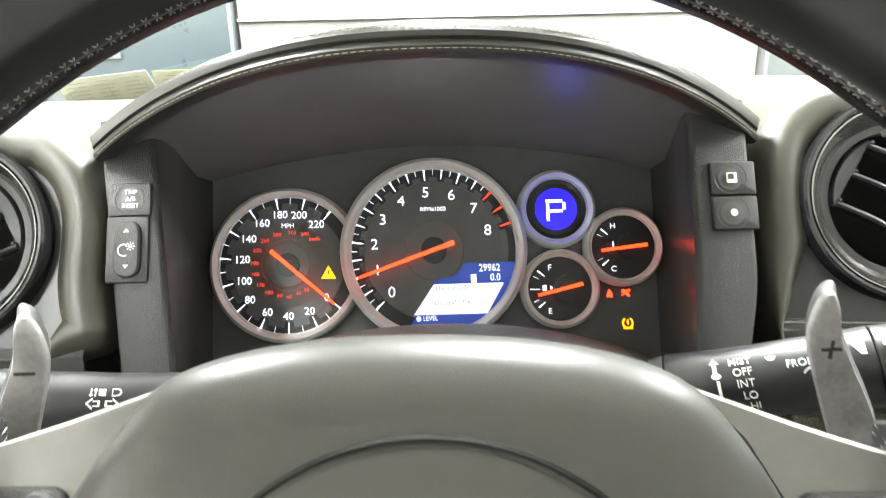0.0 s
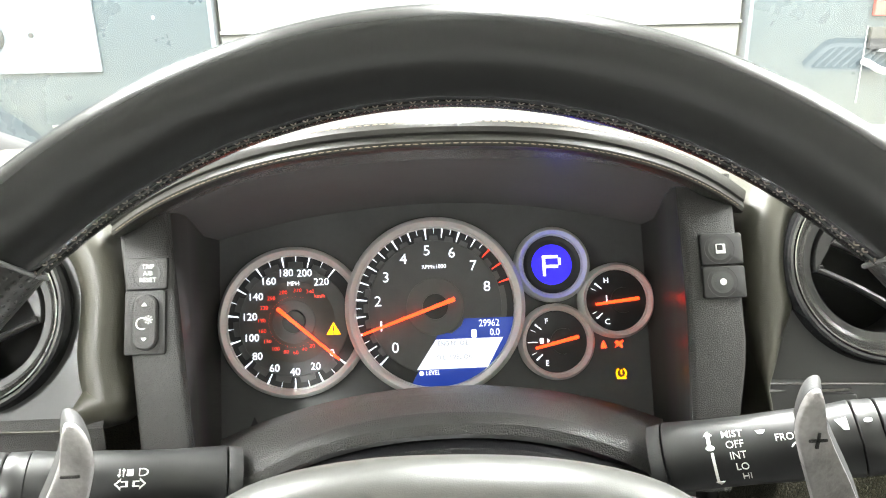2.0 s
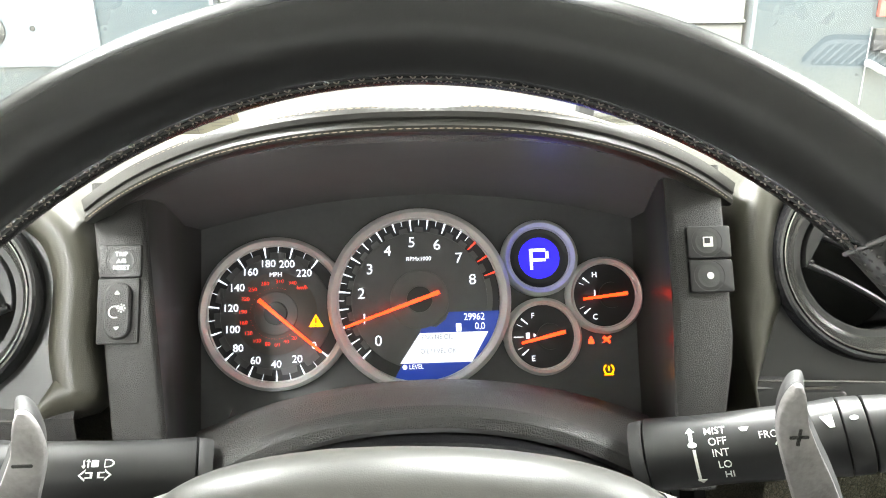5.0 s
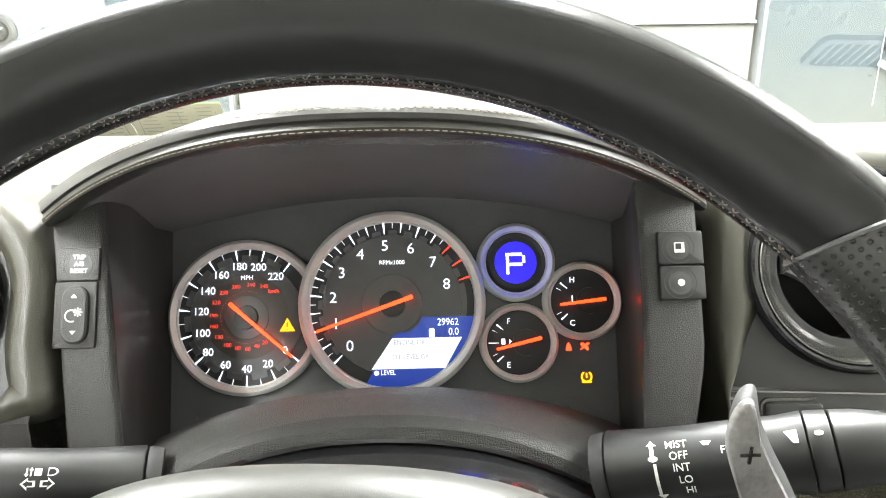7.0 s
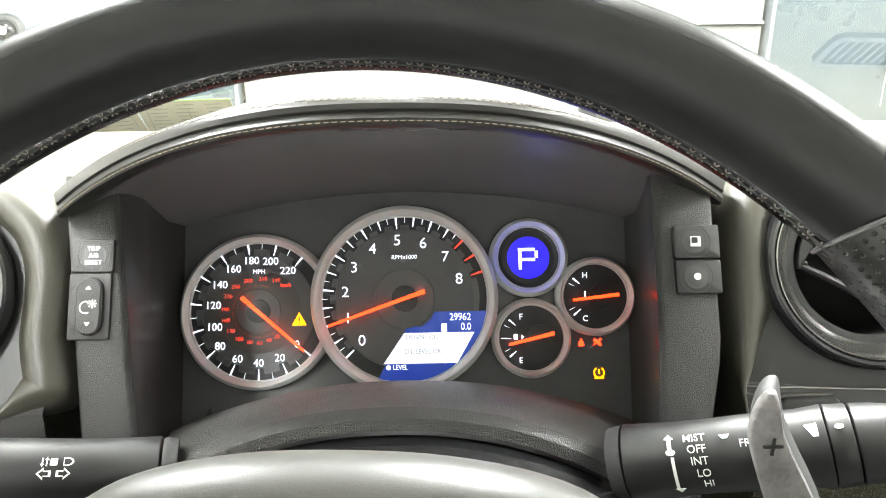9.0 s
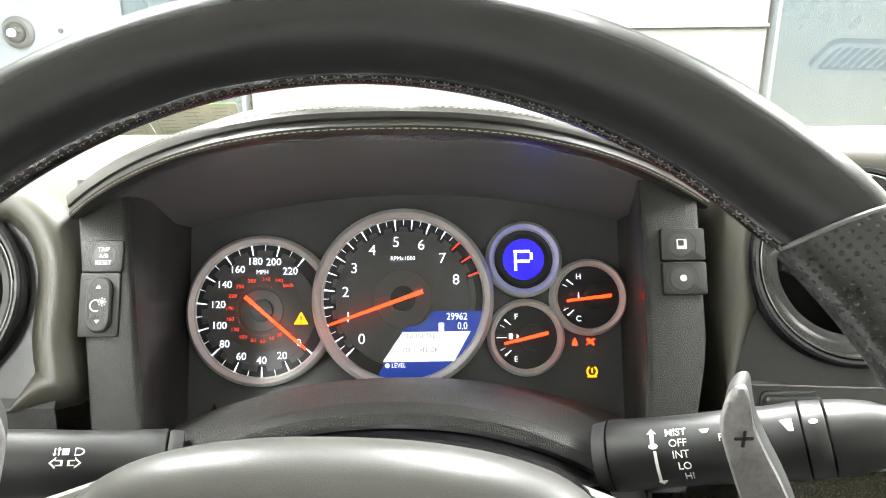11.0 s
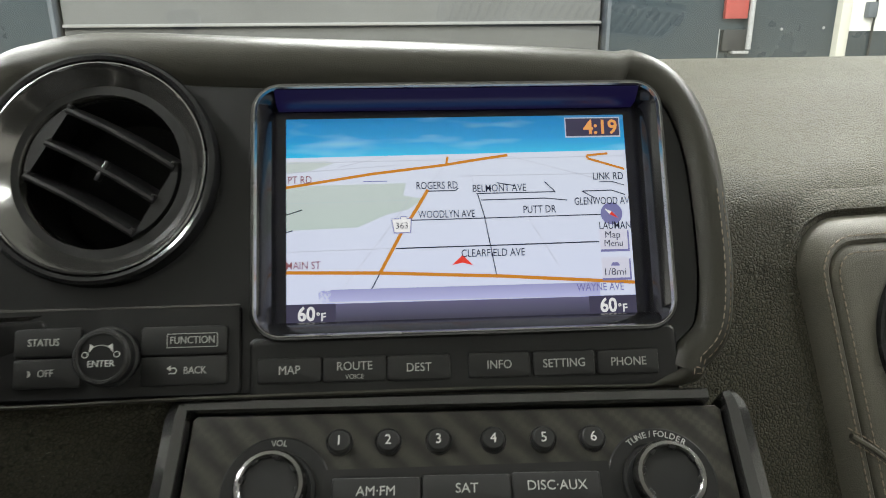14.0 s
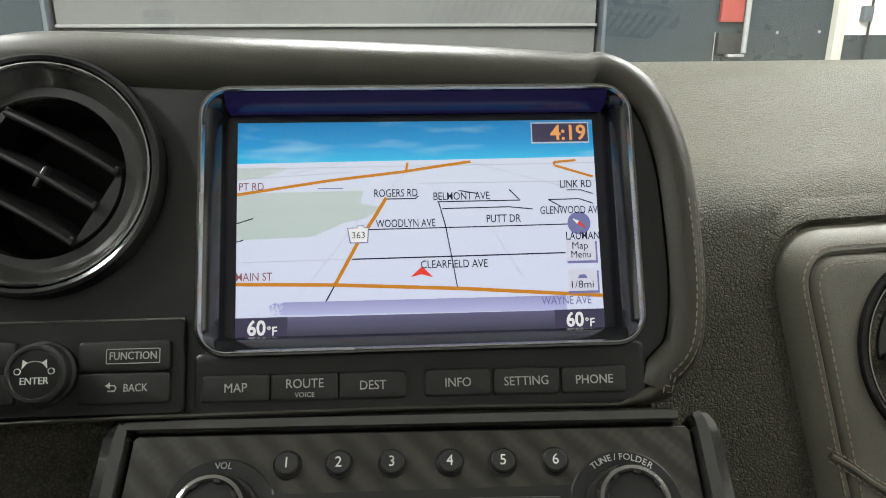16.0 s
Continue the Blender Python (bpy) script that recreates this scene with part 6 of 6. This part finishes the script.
for row, y, xs_, ws_ in ((0, -0.0209, (-0.0477, -0.0113, 0.0250, 0.0612), ("AM·FM", "SAT", "DISC·AUX")), (1, -0.0361, (-0.0483, -0.0191, 0.0076, 0.0345, 0.0618), ("SCAN", "RDM\nRPT", "SEEK\nCAT", "TRACK"))):
    for i, w in enumerate(ws_):
        x0, x1 = xs_[i], xs_[i + 1]
        xc = (x0 + x1) / 2
        k = part("key", key_cap(x1 - x0 - 0.0006, 0.0112, 0.0030, 0.0010, 0.0009, xc, y + 0.0006 * i, 0.0005), KEYCAP, aud, "black key")
        if "\n" in w:
            for j, q in enumerate(w.split("\n")):
                lettering(q, 0.0042, xc + (0.003 if q in ("SEEK", "CAT") else 0), y + 0.0006 * i + 0.0023 - 0.0046 * j, 0.0036, PRINT_GREY, k)
        else:
            lettering(w, 0.0054 if row == 0 else 0.0046, xc - (0.002 if w == "TRACK" else 0), y + 0.0006 * i, 0.0036, PRINT_GREY, k)
        if w in ("SEEK\nCAT", "TRACK"):
            s = -1 if w[0] == "S" else 1
            bx_ = xc + (-0.0055 if s < 0 else 0.0082)
            for j in (0, 1):
                part("skip_mark", flat([(bx_ + s * (0.0018 + 0.0019 * j), y + 0.0006 * i), (bx_ + s * 0.0019 * j, y + 0.0006 * i + 0.0013), (bx_ + s * 0.0019 * j, y + 0.0006 * i - 0.0013)], 0.0036), PRINT_GREY, k)
for j in range(2):
    for i in range(4):
        part("key", key_cap(0.0266, 0.0112, 0.0030, 0.0010, 0.0009, -0.0345 + 0.0272 * i, -0.052 - 0.0142 * j, 0.0005), KEYCAP, aud, "black key")

# ---- passenger vent surround ----
PVF = plane_frame(0.70, 0.338, 0.93, 3, 24)
pas = thing("passenger_vent_panel", "padded black leather vent panel with double stitching", "vent panel", PVF)


def pas_line(d, z, n=10):
    """The panel's outline, d metres inside its edge; the sides lean outwards below."""
    return [Vector((x - 0.075 * (y - 0.016), y, z)) for x, y in rrect(0.290 - 2 * d, 0.222 - 2 * d, max(0.004, 0.036 - d), n, 0.0220, -0.0530)]


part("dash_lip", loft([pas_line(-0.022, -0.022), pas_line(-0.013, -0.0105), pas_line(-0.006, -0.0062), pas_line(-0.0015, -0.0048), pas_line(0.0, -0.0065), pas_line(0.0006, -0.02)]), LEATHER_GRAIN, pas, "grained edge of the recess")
part("padding", loft([pas_line(0.0008, -0.02), pas_line(0.0016, -0.0085), pas_line(0.004, -0.0040), pas_line(0.008, -0.0004), pas_line(0.0125, 0.0016), pas_line(0.0160, 0.0020), pas_line(0.0173, 0.0010), pas_line(0.0181, -0.0004),
                      pas_line(0.0189, 0.0010), pas_line(0.0202, 0.0020), pas_line(0.0265, 0.0022), pas_line(0.0335, 0.0018)]), LEATHER_GREY, pas, "smooth padded leather")
VX, VY = -0.033, -0.0135
bm = bmesh.new()
for loop in ([(p.x, p.y) for p in pas_line(0.0334, 0)], circle(0.0485, VX, VY)):
    vs = [bm.verts.new((x, y, 0.0018)) for x, y in loop]
    for i in range(len(vs)):
        bm.edges.new((vs[i - 1], vs[i]))
bmesh.ops.triangle_fill(bm, use_beauty=True, edges=bm.edges[:])
part("front_leather", bm, LEATHER_GREY, pas, "smooth leather round the vent")
for d in (0.0136, 0.0226):
    path = pas_line(d, 0.0022)
    part("stitching", stitches(path + path[:1], 0.0042, 0.0031, 0.00048), THREAD, pas, "pale thread", kind="stuff")
# a second seam that branches off towards the glove box
branch = catmull([(-0.1075, -0.0575, 0.0022), (-0.098, -0.064, 0.0026), (-0.086, -0.0735, 0.0026), (-0.070, -0.0835, 0.0024), (-0.045, -0.090, 0.0022)], 6)
part("branch_seam", sweep(branch, 0.0016, 8), LEATHER_GREY, pas, "raised leather seam")
for dy in (-0.0034, 0.0034):
    part("stitching", stitches([p + Vector((0, dy, 0.0002)) for p in branch], 0.0042, 0.0031, 0.00045), THREAD, pas, "pale thread", kind="stuff")
air_vent(PVF @ Matrix.Translation((VX, VY, 0.0018)), 0.0500, -32, "round black vent in the padded passenger panel")

# ---- on and outside the windscreen ----
lab = thing("windscreen_label", "two printed yellowish paper labels on the windscreen", "label", plane_frame(-0.2625, 0.73, 1.045, 0, -35))
for x0, w, up in ((-0.096, 0.093, 0.006), (0.0015, 0.0915, 0.0205)):
    lean = 0.12 if x0 < 0 else 0.02
    m = Matrix.Translation((0, up + (0.0 if x0 < 0 else 0.0), 0)) @ pose(0, 0, 0, 0, 0, math.degrees(lean))
    if x0 < 0:
        m = Matrix.Translation((0, 0.0225, 0)) @ pose(0, 0, 0, 0, 0, 7)
    sheet = part("sheet", flat(rrect(w, 0.058, 0.002, 2, x0 + w / 2, -0.029), 0, 0.0004), PAPER, lab, m=m)
    part("edge_strip", flat(rrect(w - 0.001, 0.0014, 0.0004, 1, x0 + w / 2, -0.0002), 0.0005, 0.0002), GREEN_EDGE if x0 > 0 else TUBE, sheet, "coloured top line")
    for j in range(9):
        for i in range(3):
            ww = w * (0.14 + 0.1 * rnd.random())
            part("print_bar", flat(rrect(ww, 0.0009, 0.0003, 1, x0 + w * (0.2 + 0.3 * i), -0.006 - 0.0048 * j), 0.0005, 0.0001), INK, sheet)
    for k in (0.08, 0.52, 0.92):
        part("print_bar", flat(rrect(0.0008, 0.03, 0.0003, 1, x0 + w * k, -0.026), 0.0005, 0.0001), INK, sheet)
wip = thing("windscreen_wiper", "black wiper arm resting at the base of the windscreen", "wiper")
part("arm", sweep([(-0.1, 0.95, 1.005), (0.2, 0.98, 1.005), (0.55, 1.06, 0.99)], 0.006, 8), RUBBER, wip)
part("blade", sweep([(-0.1, 0.965, 0.998), (0.2, 0.995, 0.998), (0.5, 1.055, 0.985)], 0.004, 6), RUBBER, wip)
# small upright sensor on the dash behind the glass
sen = thing("sunlight_sensor", "small black upright sensor stub on the dash", "sensor", pose(0.192, 0.805, 0.985))
part("stub", loft([lift(rrect(0.022 - 0.0006 * k, 0.014, 0.004, 3, 0.0006 * k), z) for k, z in ((0, 0.0), (1, 0.03), (2, 0.05), (4, 0.060))] + [lift(rrect(0.014, 0.009, 0.004, 3, 0.003), 0.0625)], caps=True), PLASTIC, sen)
part("foot", loft([lift(rrect(0.034, 0.024, 0.008, 4), -0.004), lift(rrect(0.032, 0.022, 0.008, 4), 0.022), lift(rrect(0.028, 0.018, 0.007, 4), 0.026)], caps=True), PLASTIC_FINE, sen, "round-edged black foot")
# slatted grille along the foot of the windscreen, mirrored in the glass
gri = thing("defroster_grille", "long black slatted defroster grille on the dash", "air grille", pose(0.595, 0.795, 1.0065, -17))
part("frame", loft([lift(rrect(0.272, 0.062, 0.012, 4), -0.008), lift(rrect(0.272, 0.062, 0.012, 4), 0.001), lift(rrect(0.268, 0.058, 0.011, 4), 0.0022), lift(rrect(0.258, 0.048, 0.008, 4), 0.0020), lift(rrect(0.256, 0.046, 0.007, 4), -0.006)]), PLASTIC_GREY, gri)
part("duct", flat(rrect(0.258, 0.048, 0.007, 4), -0.0068, 0.0004), HOLLOW, gri, "dark duct")
for k in range(25):
    part("slat", box(0.0034, 0.047, 0.006, 0.0006, Matrix.Translation((-0.120 + 0.010 * k, 0, -0.0022))), PLASTIC_GREY, gri)
# a small key beside the wiper stalk
mir = thing("mirror_switch", "small black rounded switch in the knee panel", "switch", plane_frame(0.2035, 0.3275, 0.9505, 0, 12))
part("key", key_cap(0.028, 0.020, 0.004, 0.003, 0.0012), PLASTIC_FINE, mir)
part("rim", loft([lift(rrect(0.032, 0.024, 0.004, 4), -0.002), lift(rrect(0.032, 0.024, 0.004, 4), 0.0012), lift(rrect(0.0286, 0.0206, 0.003, 4), 0.0012)]), CHROME, mir, "thin dark metal rim")
